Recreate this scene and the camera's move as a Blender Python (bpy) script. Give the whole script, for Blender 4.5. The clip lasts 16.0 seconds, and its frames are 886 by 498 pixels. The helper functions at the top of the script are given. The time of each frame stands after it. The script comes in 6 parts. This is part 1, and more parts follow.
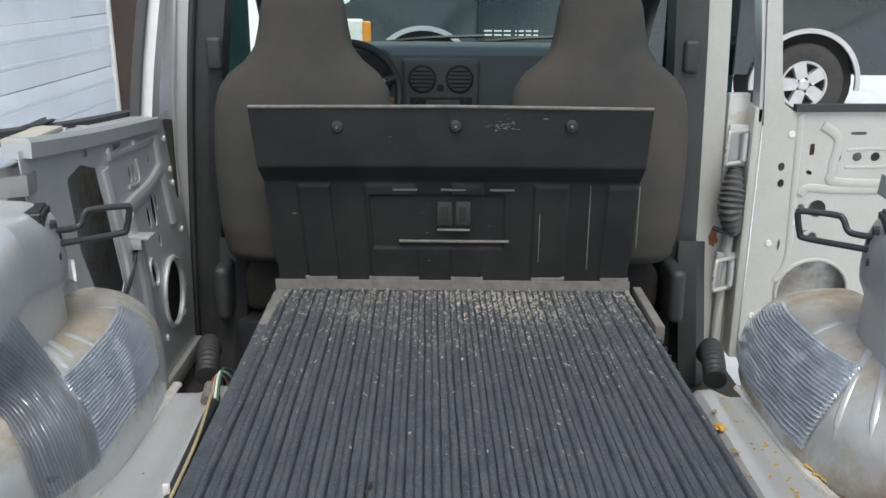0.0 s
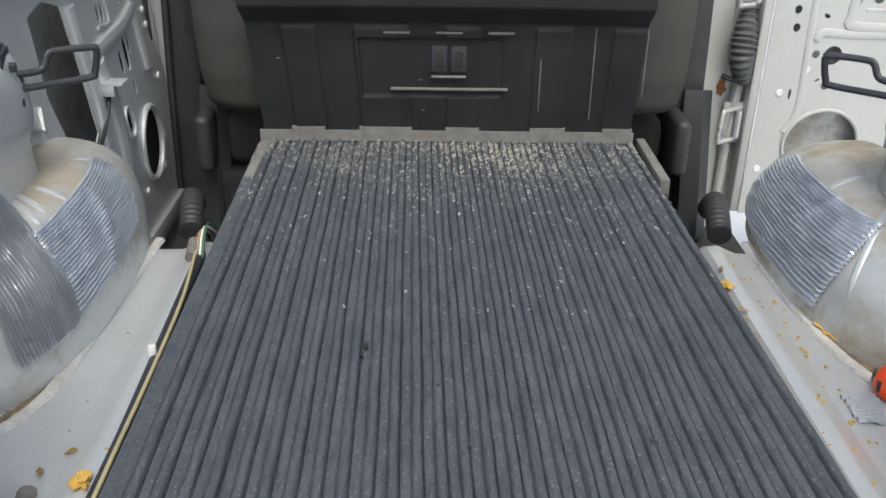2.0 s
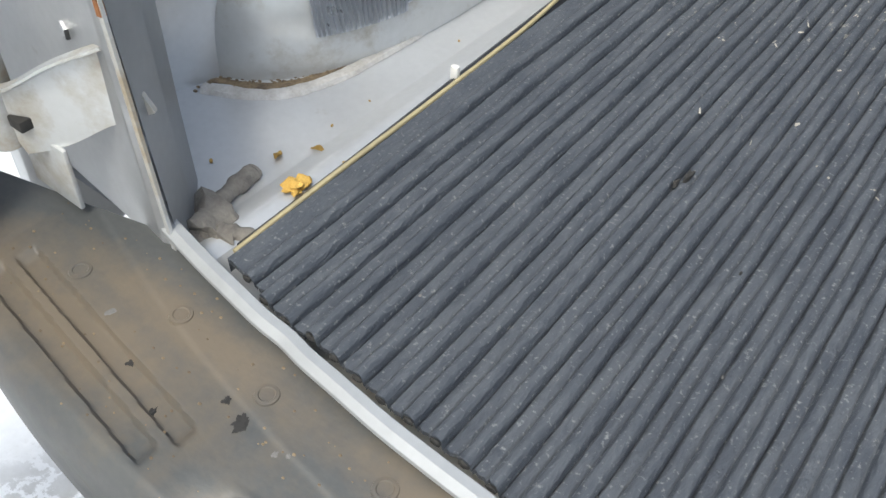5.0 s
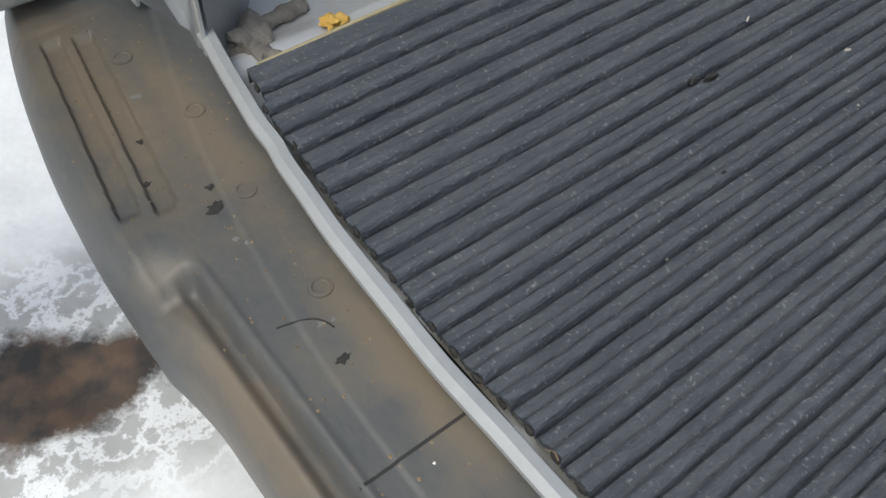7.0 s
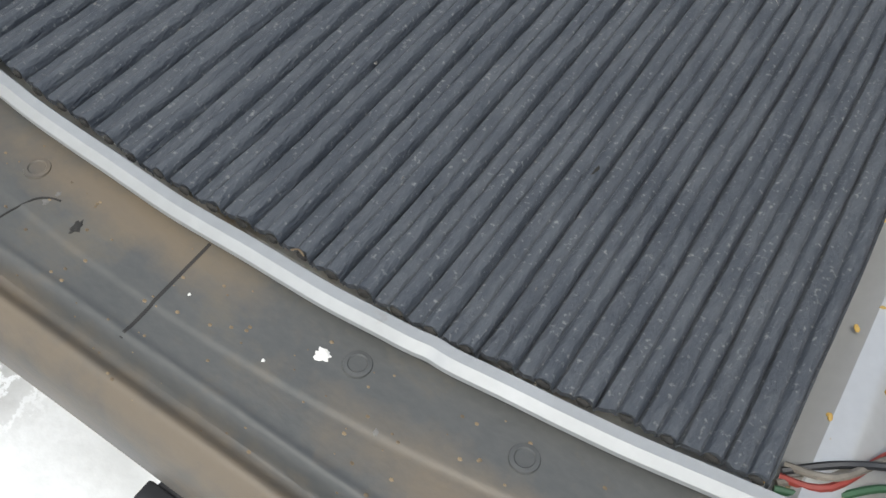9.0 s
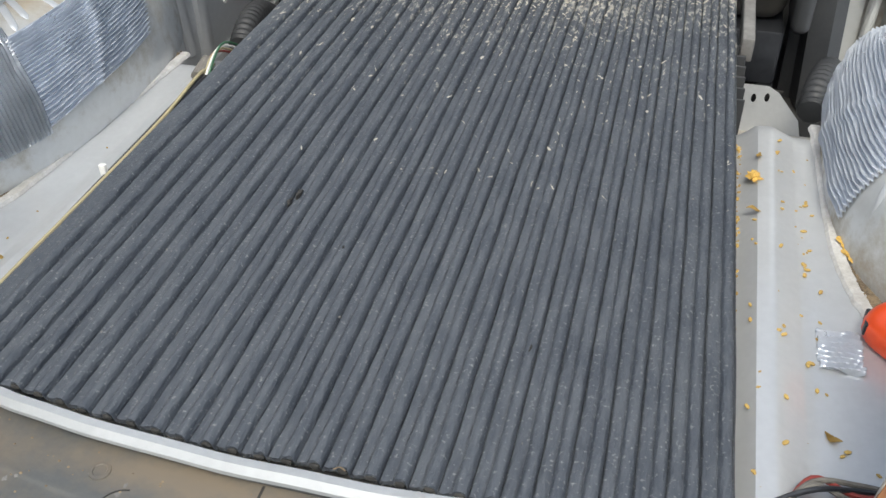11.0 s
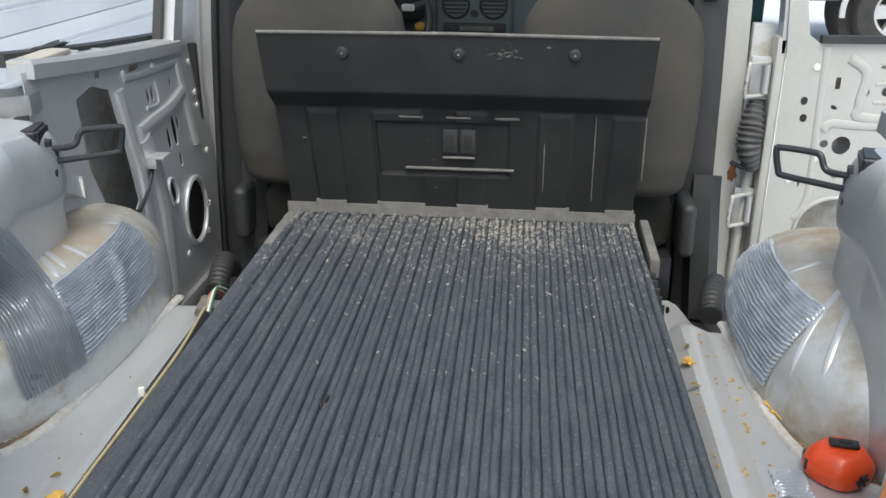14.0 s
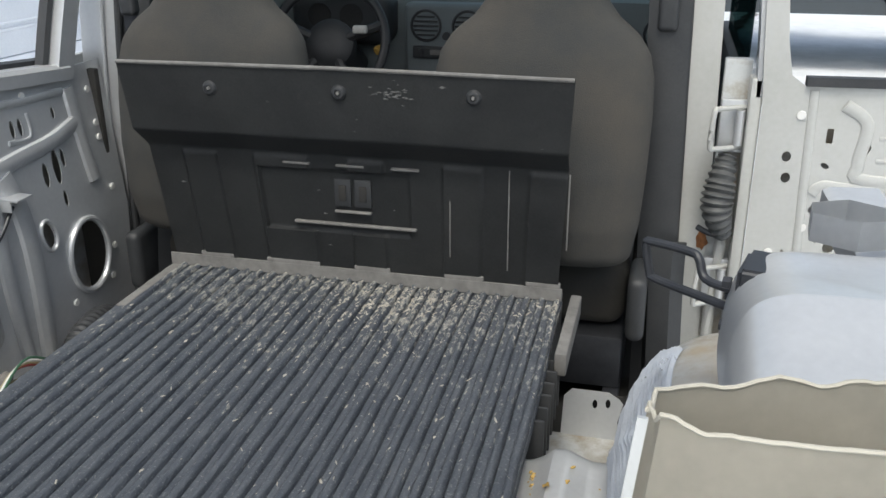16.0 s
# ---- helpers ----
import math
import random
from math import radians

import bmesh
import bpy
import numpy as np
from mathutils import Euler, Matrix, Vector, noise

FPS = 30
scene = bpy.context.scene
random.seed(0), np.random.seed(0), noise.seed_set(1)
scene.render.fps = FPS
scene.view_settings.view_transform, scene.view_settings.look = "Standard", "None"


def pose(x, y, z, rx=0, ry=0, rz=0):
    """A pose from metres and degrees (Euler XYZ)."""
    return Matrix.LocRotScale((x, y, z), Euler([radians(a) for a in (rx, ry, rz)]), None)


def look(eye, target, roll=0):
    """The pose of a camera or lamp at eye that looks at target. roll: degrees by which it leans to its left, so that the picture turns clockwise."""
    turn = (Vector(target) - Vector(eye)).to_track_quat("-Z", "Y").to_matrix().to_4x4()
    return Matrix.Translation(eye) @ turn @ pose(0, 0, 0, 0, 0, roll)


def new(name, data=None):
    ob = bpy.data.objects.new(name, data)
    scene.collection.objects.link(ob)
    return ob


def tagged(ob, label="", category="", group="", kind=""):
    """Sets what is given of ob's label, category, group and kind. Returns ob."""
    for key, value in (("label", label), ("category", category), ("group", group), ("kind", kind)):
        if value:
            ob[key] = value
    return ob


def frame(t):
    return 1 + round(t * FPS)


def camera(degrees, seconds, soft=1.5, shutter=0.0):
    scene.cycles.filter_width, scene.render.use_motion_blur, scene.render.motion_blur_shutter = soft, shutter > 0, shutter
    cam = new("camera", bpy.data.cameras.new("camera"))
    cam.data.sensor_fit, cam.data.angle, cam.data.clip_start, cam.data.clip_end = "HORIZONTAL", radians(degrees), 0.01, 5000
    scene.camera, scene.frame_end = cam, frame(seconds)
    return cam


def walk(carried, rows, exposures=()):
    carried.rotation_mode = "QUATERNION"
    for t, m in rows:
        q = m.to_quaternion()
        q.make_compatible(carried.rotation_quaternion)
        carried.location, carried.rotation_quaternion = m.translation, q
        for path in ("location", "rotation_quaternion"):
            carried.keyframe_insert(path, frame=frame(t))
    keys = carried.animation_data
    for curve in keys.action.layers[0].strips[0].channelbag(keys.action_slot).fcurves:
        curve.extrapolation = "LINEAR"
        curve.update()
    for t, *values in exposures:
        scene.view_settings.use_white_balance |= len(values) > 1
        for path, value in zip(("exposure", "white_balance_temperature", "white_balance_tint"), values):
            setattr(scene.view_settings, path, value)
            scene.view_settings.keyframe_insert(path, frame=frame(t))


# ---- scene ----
cam = camera(53.0, 16.0)
PATH = [
    (0, (-0.044, -0.863, 0.815), (-0.047, 1.047, 0.223), 0.4),
    (0.5, (-0.05, -0.847, 0.812), (-0.047, 1.054, 0.191), 0.6),
    (1, (-0.06, -0.821, 0.808), (-0.047, 1.054, 0.112), 0.7),
    (1.5, (-0.077, -0.777, 0.802), (-0.044, 1.054, -0.002), 0.9),
    (2, (-0.065, -0.763, 0.776), (-0.034, 1.024, -0.123), 0.9),
    (2.5, (-0.048, -0.758, 0.743), (-0.023, 0.974, -0.256), 0.5),
    (3, (-0.033, -0.749, 0.718), (-0.001, 0.906, -0.404), 0.4),
    (3.5, (-0.017, -0.743, 0.712), (0.024, 0.839, -0.511), 1.1),
    (4, (-0.003, -0.68, 0.684), (-0.001, 0.826, -0.631), 1.0),
    (4.5, (-0.01, -0.544, 0.687), (-0.232, 0.881, -0.699), 1.1),
    (5, (0.071, -0.371, 0.662), (-0.746, 0.769, -0.764), 3.2),
    (5.2, (0.126, -0.328, 0.652), (-0.879, 0.661, -0.767), 4.7),
    (7.3, (0.27, -0.321, 0.646), (-0.645, 0.45, -0.956), 3.4),
    (7.5, (0.284, -0.292, 0.647), (-0.584, 0.432, -1.003), -1.0),
    (8, (0.361, -0.339, 0.599), (-0.395, 0.593, -1.001), 4.8),
    (8.5, (0.393, -0.339, 0.6), (-0.213, 0.637, -1.037), 7.0),
    (10.8, (0.393, -0.488, 0.723), (-0.069, 0.962, -0.575), 0.3),
    (11, (0.359, -0.568, 0.764), (-0.085, 0.937, -0.475), -1.2),
    (11.5, (0.303, -0.753, 0.806), (-0.01, 0.879, -0.306), -0.6),
    (12, (0.247, -0.836, 0.815), (-0.034, 0.885, -0.165), -0.7),
    (12.5, (0.198, -0.882, 0.835), (-0.033, 0.909, -0.024), -0.4),
    (13, (0.192, -0.906, 0.839), (-0.01, 0.926, 0.062), -0.2),
    (13.5, (0.188, -0.896, 0.836), (0.0, 0.951, 0.09), 0.0),
    (14, (0.184, -0.89, 0.83), (-0.014, 0.954, 0.082), 0.2),
    (14.5, (0.178, -0.887, 0.827), (-0.023, 0.959, 0.084), 0.1),
    (15, (0.216, -0.862, 0.828), (0.005, 0.977, 0.069), -0.6),
    (15.5, (0.453, -0.68, 0.832), (0.13, 1.132, 0.05), -1.0),
    (15.7, (0.522, -0.578, 0.865), (0.148, 1.225, 0.096), -0.9),
    (16, (0.642, -0.395, 0.828), (0.187, 1.409, 0.093), -0.2),
]
walk(cam, [(t, look(eye, target, roll)) for t, eye, target, roll in PATH],
     exposures=[(0.0, 0.42, 6500, 4), (2.5, 0.70, 6500, 4), (4.0, 0.88, 6500, 4), (5.2, 0.94, 6500, 4), (7.3, 0.28, 6500, 4), (8.5, 0.48, 6500, 4), (11.0, 0.92, 6500, 4), (12.5, 0.82, 6500, 4), (14.0, 0.62, 6500, 4), (16.0, 0.56, 6500, 4)])

# ---- world and sun ----
world = bpy.data.worlds.new("overcast_sky")
scene.world = world
world.use_nodes = True
wn = world.node_tree
sky = wn.nodes.new("ShaderNodeTexSky")
sky.sky_type = "NISHITA"
sky.sun_disc = False
sky.sun_elevation = radians(60)
sky.sun_rotation = radians(175)
sky.dust_density = 4.0
sky.air_density = 1.0
pale = wn.nodes.new("ShaderNodeHueSaturation")
pale.inputs["Saturation"].default_value = 0.75
wn.links.new(sky.outputs["Color"], pale.inputs["Color"])
wn.links.new(pale.outputs["Color"], wn.nodes["Background"].inputs["Color"])
wn.nodes["Background"].inputs["Strength"].default_value = 0.15
sun = new("sun", bpy.data.lights.new("sun", "SUN"))
sun.data.energy = 1.0
sun.data.angle = radians(18)
sun.data.color = (1.0, 0.96, 0.9)
sun.matrix_basis = look((0.3, -3.4, 7.0), (0, 0, 0))


# ---- materials ----
def material(name, base, other=None, rough=0.5, metal=0.0, scale=6.0, fine=90.0, bump=0.15, spread=0.5,
             dirt=None, dirt_scale=3.0, dirt_amount=0.5, coat=0.0, stretch=(1, 1, 1), spec=0.5):
    """Two-scale surface: broad stains, fine grain, and patches of dirt with their own outline."""
    m = bpy.data.materials.new(name)
    m.use_nodes = True
    t = m.node_tree
    n, l = t.nodes, t.links
    b = n["Principled BSDF"]
    other = other or tuple(c * 0.75 for c in base)
    co = n.new("ShaderNodeTexCoord")
    mp = n.new("ShaderNodeMapping")
    mp.inputs["Scale"].default_value = stretch
    l.new(co.outputs["Object"], mp.inputs["Vector"])
    big = n.new("ShaderNodeTexNoise")
    big.inputs["Scale"].default_value = scale
    big.inputs["Detail"].default_value = 8
    big.inputs["Roughness"].default_value = 0.62
    small = n.new("ShaderNodeTexNoise")
    small.inputs["Scale"].default_value = fine
    small.inputs["Detail"].default_value = 6
    for q in (big, small):
        l.new(mp.outputs["Vector"], q.inputs["Vector"])
    mix_f = n.new("ShaderNodeMath")
    mix_f.operation = "MULTIPLY_ADD"
    l.new(small.outputs["Fac"], mix_f.inputs[0])
    mix_f.inputs[1].default_value = 0.35
    l.new(big.outputs["Fac"], mix_f.inputs[2])
    ramp = n.new("ShaderNodeMapRange")
    ramp.inputs["From Min"].default_value = 0.67 - 0.36 * (1.05 - spread)
    ramp.inputs["From Max"].default_value = 0.67 + 0.36 * (1.05 - spread)
    l.new(mix_f.outputs[0], ramp.inputs["Value"])
    mix = n.new("ShaderNodeMix")
    mix.data_type = "RGBA"
    mix.inputs["A"].default_value = (*base, 1)
    mix.inputs["B"].default_value = (*other, 1)
    l.new(ramp.outputs["Result"], mix.inputs["Factor"])
    out = mix.outputs["Result"]
    rough_out = None
    if dirt:
        dn = n.new("ShaderNodeTexNoise")
        dn.inputs["Scale"].default_value = dirt_scale
        dn.inputs["Detail"].default_value = 10
        dn.inputs["Roughness"].default_value = 0.7
        l.new(mp.outputs["Vector"], dn.inputs["Vector"])
        dr = n.new("ShaderNodeMapRange")
        dr.inputs["From Min"].default_value = 0.72 - 0.32 * dirt_amount
        dr.inputs["From Max"].default_value = 0.90 - 0.32 * dirt_amount
        l.new(dn.outputs["Fac"], dr.inputs["Value"])
        dm = n.new("ShaderNodeMix")
        dm.data_type = "RGBA"
        dm.inputs["B"].default_value = (*dirt, 1)
        l.new(out, dm.inputs["A"])
        l.new(dr.outputs["Result"], dm.inputs["Factor"])
        out = dm.outputs["Result"]
        rm = n.new("ShaderNodeMapRange")
        rm.inputs["To Min"].default_value = rough
        rm.inputs["To Max"].default_value = max(rough, 0.85)
        l.new(dr.outputs["Result"], rm.inputs["Value"])
        rough_out = rm.outputs["Result"]
        if metal > 0:
            mm = n.new("ShaderNodeMapRange")
            mm.inputs["To Min"].default_value = metal
            mm.inputs["To Max"].default_value = 0.0
            l.new(dr.outputs["Result"], mm.inputs["Value"])
            l.new(mm.outputs["Result"], b.inputs["Metallic"])
    l.new(out, b.inputs["Base Color"])
    if rough_out is None:
        rr = n.new("ShaderNodeMapRange")
        rr.inputs["To Min"].default_value = max(0.02, rough - 0.1)
        rr.inputs["To Max"].default_value = min(1.0, rough + 0.1)
        l.new(big.outputs["Fac"], rr.inputs["Value"])
        rough_out = rr.outputs["Result"]
    l.new(rough_out, b.inputs["Roughness"])
    b.inputs["Metallic"].default_value = metal
    b.inputs["Coat Weight"].default_value = coat
    b.inputs["Coat Roughness"].default_value = 0.15
    b.inputs["Specular IOR Level"].default_value = spec
    bp = n.new("ShaderNodeBump")
    bp.inputs["Strength"].default_value = bump
    bp.inputs["Distance"].default_value = 0.004
    l.new(mix_f.outputs[0], bp.inputs["Height"])
    l.new(bp.outputs["Normal"], b.inputs["Normal"])
    return m


SILVER = material("silver_paint", (0.58, 0.59, 0.60), (0.49, 0.50, 0.51), rough=0.28, metal=0.42, scale=3, bump=0.06,
                  dirt=(0.30, 0.26, 0.20), dirt_scale=5, dirt_amount=0.25)
SILVER_DUSTY = material("dusty_silver_paint", (0.56, 0.57, 0.57), (0.47, 0.48, 0.47), rough=0.32, metal=0.35, scale=5, bump=0.06,
                        dirt=(0.30, 0.25, 0.18), dirt_scale=5, dirt_amount=0.78)
# same silver paint on the right side, with sunlight put into its colour
SUNLIT_SILVER = material("sunlit_silver_paint", (0.50, 0.50, 0.485), (0.43, 0.43, 0.405), rough=0.45, metal=0.15, scale=3, bump=0.05,
                dirt=(0.45, 0.38, 0.28), dirt_scale=5, dirt_amount=0.12)
CREAM = material("cream_primer", (0.52, 0.49, 0.42), (0.42, 0.395, 0.335), rough=0.6, scale=6, bump=0.1,
                 dirt=(0.28, 0.17, 0.09), dirt_scale=7, dirt_amount=0.22)
FOIL = material("foil_sheet", (0.64, 0.67, 0.72), (0.50, 0.53, 0.58), rough=0.30, metal=0.5, scale=9, fine=140, bump=0.18)
RUST = material("rust", (0.30, 0.12, 0.04), (0.16, 0.07, 0.03), rough=0.9, scale=40, bump=0.5)
SEALER = material("seam_sealer", (0.58, 0.57, 0.55), (0.40, 0.38, 0.35), rough=0.9, scale=45, fine=260, bump=1.0,
                  dirt=(0.26, 0.22, 0.16), dirt_scale=22, dirt_amount=0.3)
DIRT = material("grit", (0.24, 0.18, 0.11), (0.12, 0.09, 0.06), rough=0.95, scale=35, fine=300, bump=0.9, spread=0.8)
RUBBER = material("mat_rubber", (0.056, 0.064, 0.078), (0.080, 0.089, 0.103), rough=0.72, scale=34, fine=210, bump=2.0, spread=0.75, spec=0.35,
                  stretch=(1, 0.35, 1))
PLASTIC = material("black_plastic", (0.024, 0.026, 0.029), (0.042, 0.043, 0.045), rough=0.55, scale=7, fine=200, bump=0.2,
                   dirt=(0.13, 0.12, 0.11), dirt_scale=5, dirt_amount=0.2)
PANEL = material("liner_plastic", (0.034, 0.036, 0.038), (0.056, 0.058, 0.059), rough=0.5, scale=6, fine=180, bump=0.25,
                 dirt=(0.15, 0.14, 0.13), dirt_scale=8, dirt_amount=0.28)
FLAKE = material("flaked_dirt", (0.48, 0.45, 0.39), (0.28, 0.26, 0.22), rough=0.95, scale=25, bump=0.4)
DUST = material("dusty_rubber", (0.20, 0.195, 0.185), (0.13, 0.125, 0.12), rough=0.9, scale=20, bump=0.4)
FABRIC = material("seat_fabric", (0.034, 0.036, 0.036), (0.058, 0.053, 0.046), rough=1.0, scale=4, fine=420, bump=0.6, spread=0.6)
BUMPER = material("bumper_plastic", (0.052, 0.056, 0.058), (0.088, 0.089, 0.087), rough=0.5, scale=4, fine=140, bump=0.2,
                  dirt=(0.145, 0.120, 0.085), dirt_scale=4.5, dirt_amount=0.55, stretch=(0.6, 1, 1))
LIP = material("scratched_silver", (0.40, 0.41, 0.42), (0.33, 0.34, 0.345), rough=0.45, metal=0.3, scale=8, bump=0.08, dirt=(0.24, 0.21, 0.17), dirt_scale=16, dirt_amount=0.3)
SEAL = material("grey_seal", (0.050, 0.052, 0.054), (0.080, 0.080, 0.078), rough=0.6, scale=10, bump=0.15, dirt=(0.22, 0.16, 0.10), dirt_scale=7, dirt_amount=0.3)
SCUFF = material("scuffed_plastic", (0.11, 0.11, 0.108), (0.075, 0.077, 0.077), rough=0.8, scale=60, bump=0.2)
BLACK = material("black_metal", (0.025, 0.027, 0.032), (0.04, 0.042, 0.048), rough=0.42, metal=0.3, scale=20, bump=0.05)
# near-black: paints in the shade of holes and cavities; also tar, joints, glass
DARK = material("shade_and_black", (0.02, 0.02, 0.02), (0.035, 0.033, 0.03), rough=0.9, scale=8)
CARPET = material("dirty_carpet", (0.060, 0.050, 0.042), (0.13, 0.105, 0.08), rough=1.0, scale=9, fine=300, bump=0.8, spread=0.7,
                  dirt=(0.3, 0.26, 0.2), dirt_scale=30, dirt_amount=0.2)
DASH = material("dash_plastic", (0.12, 0.138, 0.142), (0.15, 0.17, 0.172), rough=0.6, scale=8, fine=300, bump=0.15)
CHROME = material("chrome", (0.75, 0.75, 0.76), (0.6, 0.6, 0.62), rough=0.15, metal=1.0, bump=0.02)
WHITE = material("white_plastic", (0.78, 0.77, 0.74), (0.66, 0.65, 0.62), rough=0.55, bump=0.05)
ORANGE = material("orange_plastic", (0.85, 0.085, 0.012), (0.70, 0.065, 0.01), rough=0.35, coat=0.3, bump=0.04, scale=12)
YELLOW_WIRE = material("yellow_wire", (0.44, 0.38, 0.22), (0.30, 0.26, 0.16), rough=0.6)
RED_WIRE = material("red_wire", (0.30, 0.05, 0.04), rough=0.5)
GREEN_WIRE = material("green_wire", (0.05, 0.13, 0.07), rough=0.5)
FOAM = material("yellow_foam", (0.66, 0.42, 0.10), (0.45, 0.27, 0.06), rough=0.95, scale=40, fine=300, bump=0.9)
CLOTH = material("grey_putty", (0.22, 0.205, 0.18), (0.12, 0.11, 0.10), rough=0.95, scale=30, fine=200, bump=0.9)
LEAF = material("dry_leaf", (0.52, 0.36, 0.10), (0.32, 0.2, 0.06), rough=0.8, scale=60)
TRUCK = material("truck_paint", (0.016, 0.026, 0.032), (0.022, 0.032, 0.04), rough=0.18, coat=0.9, bump=0.01, scale=2)
TYRE = material("tyre_rubber", (0.025, 0.025, 0.026), (0.05, 0.048, 0.045), rough=0.85, scale=12)
ALLOY = material("alloy", (0.62, 0.63, 0.64), (0.5, 0.5, 0.51), rough=0.35, metal=0.6)
GARAGE = material("garage_white", (0.74, 0.77, 0.82), (0.62, 0.65, 0.70), rough=0.5, scale=1.2, bump=0.04,
                  dirt=(0.42, 0.43, 0.47), dirt_scale=1.6, dirt_amount=0.3)
BROWN = material("brown_siding", (0.055, 0.035, 0.03), (0.08, 0.05, 0.04), rough=0.8, scale=3)
AMBER = material("amber_lens", (0.75, 0.27, 0.02), rough=0.2, coat=0.6)
LAMP = material("lamp_lens", (0.78, 0.76, 0.70), rough=0.12, coat=1.0)


def snow_material():
    """Trampled snow, broken by a band of wet dark ground with tyre slush."""
    m = material("snow", (0.80, 0.82, 0.85), (0.66, 0.68, 0.70), rough=0.6, scale=5, fine=60, bump=0.6)
    t = m.node_tree
    n, l = t.nodes, t.links
    b = n["Principled BSDF"]
    was = b.inputs["Base Color"].links[0].from_socket
    co = n.new("ShaderNodeTexCoord")
    warp = n.new("ShaderNodeTexNoise")
    warp.inputs["Scale"].default_value = 2.4
    warp.inputs["Detail"].default_value = 9
    warp.inputs["Roughness"].default_value = 0.7
    l.new(co.outputs["Object"], warp.inputs["Vector"])
    sep = n.new("ShaderNodeSeparateXYZ")
    l.new(co.outputs["Object"], sep.inputs[0])
    # wheel rut of bare ground along the side of the vehicle
    a = n.new("ShaderNodeMath")
    a.operation = "MULTIPLY_ADD"
    l.new(sep.outputs["Y"], a.inputs[0])
    a.inputs[1].default_value = -0.18
    l.new(sep.outputs["X"], a.inputs[2])
    d = n.new("ShaderNodeMath")
    d.operation = "ADD"
    l.new(a.outputs[0], d.inputs[0])
    d.inputs[1].default_value = 0.64
    ab = n.new("ShaderNodeMath")
    ab.operation = "ABSOLUTE"
    l.new(d.outputs[0], ab.inputs[0])
    s = n.new("ShaderNodeMath")
    s.operation = "MULTIPLY_ADD"
    l.new(warp.outputs["Fac"], s.inputs[0])
    s.inputs[1].default_value = 0.42
    l.new(ab.outputs[0], s.inputs[2])
    r = n.new("ShaderNodeMapRange")
    r.inputs["From Min"].default_value = 0.27
    r.inputs["From Max"].default_value = 0.32
    r.inputs["To Min"].default_value = 1.0
    r.inputs["To Max"].default_value = 0.0
    l.new(s.outputs[0], r.inputs["Value"])
    soil = n.new("ShaderNodeTexNoise")
    soil.inputs["Scale"].default_value = 16
    soil.inputs["Detail"].default_value = 10
    l.new(co.outputs["Object"], soil.inputs["Vector"])
    cr = n.new("ShaderNodeValToRGB")
    cr.color_ramp.elements[0].color = (0.02, 0.02, 0.02, 1)
    cr.color_ramp.elements[0].position = 0.38
    cr.color_ramp.elements[1].color = (0.11, 0.07, 0.045, 1)
    cr.color_ramp.elements[1].position = 0.68
    l.new(soil.outputs["Fac"], cr.inputs["Fac"])
    # slush cells: grey ice between white ridges
    v = n.new("ShaderNodeTexVoronoi")
    v.feature = "DISTANCE_TO_EDGE"
    v.inputs["Scale"].default_value = 17
    wv = n.new("ShaderNodeMix")
    wv.data_type = "VECTOR"
    wv.inputs["Factor"].default_value = 0.32
    l.new(co.outputs["Object"], wv.inputs["A"])
    l.new(warp.outputs["Color"], wv.inputs["B"])
    l.new(wv.outputs["Result"], v.inputs["Vector"])
    vr = n.new("ShaderNodeMapRange")
    vr.inputs["From Min"].default_value = 0.05
    vr.inputs["From Max"].default_value = 0.13
    l.new(v.outputs["Distance"], vr.inputs["Value"])
    near = n.new("ShaderNodeMapRange")
    near.inputs["From Min"].default_value = 0.36
    near.inputs["From Max"].default_value = 0.52
    near.inputs["To Min"].default_value = 0.62
    near.inputs["To Max"].default_value = 0.0
    l.new(s.outputs[0], near.inputs["Value"])
    mul = n.new("ShaderNodeMath")
    mul.operation = "MULTIPLY"
    l.new(vr.outputs["Result"], mul.inputs[0])
    l.new(near.outputs["Result"], mul.inputs[1])
    ice = n.new("ShaderNodeMix")
    ice.data_type = "RGBA"
    ice.inputs["B"].default_value = (0.20, 0.20, 0.19, 1)
    l.new(was, ice.inputs["A"])
    l.new(mul.outputs[0], ice.inputs["Factor"])
    fin = n.new("ShaderNodeMix")
    fin.data_type = "RGBA"
    l.new(ice.outputs["Result"], fin.inputs["A"])
    l.new(cr.outputs["Color"], fin.inputs["B"])
    l.new(r.outputs["Result"], fin.inputs["Factor"])
    l.new(fin.outputs["Result"], b.inputs["Base Color"])
    return m


SNOW = snow_material()


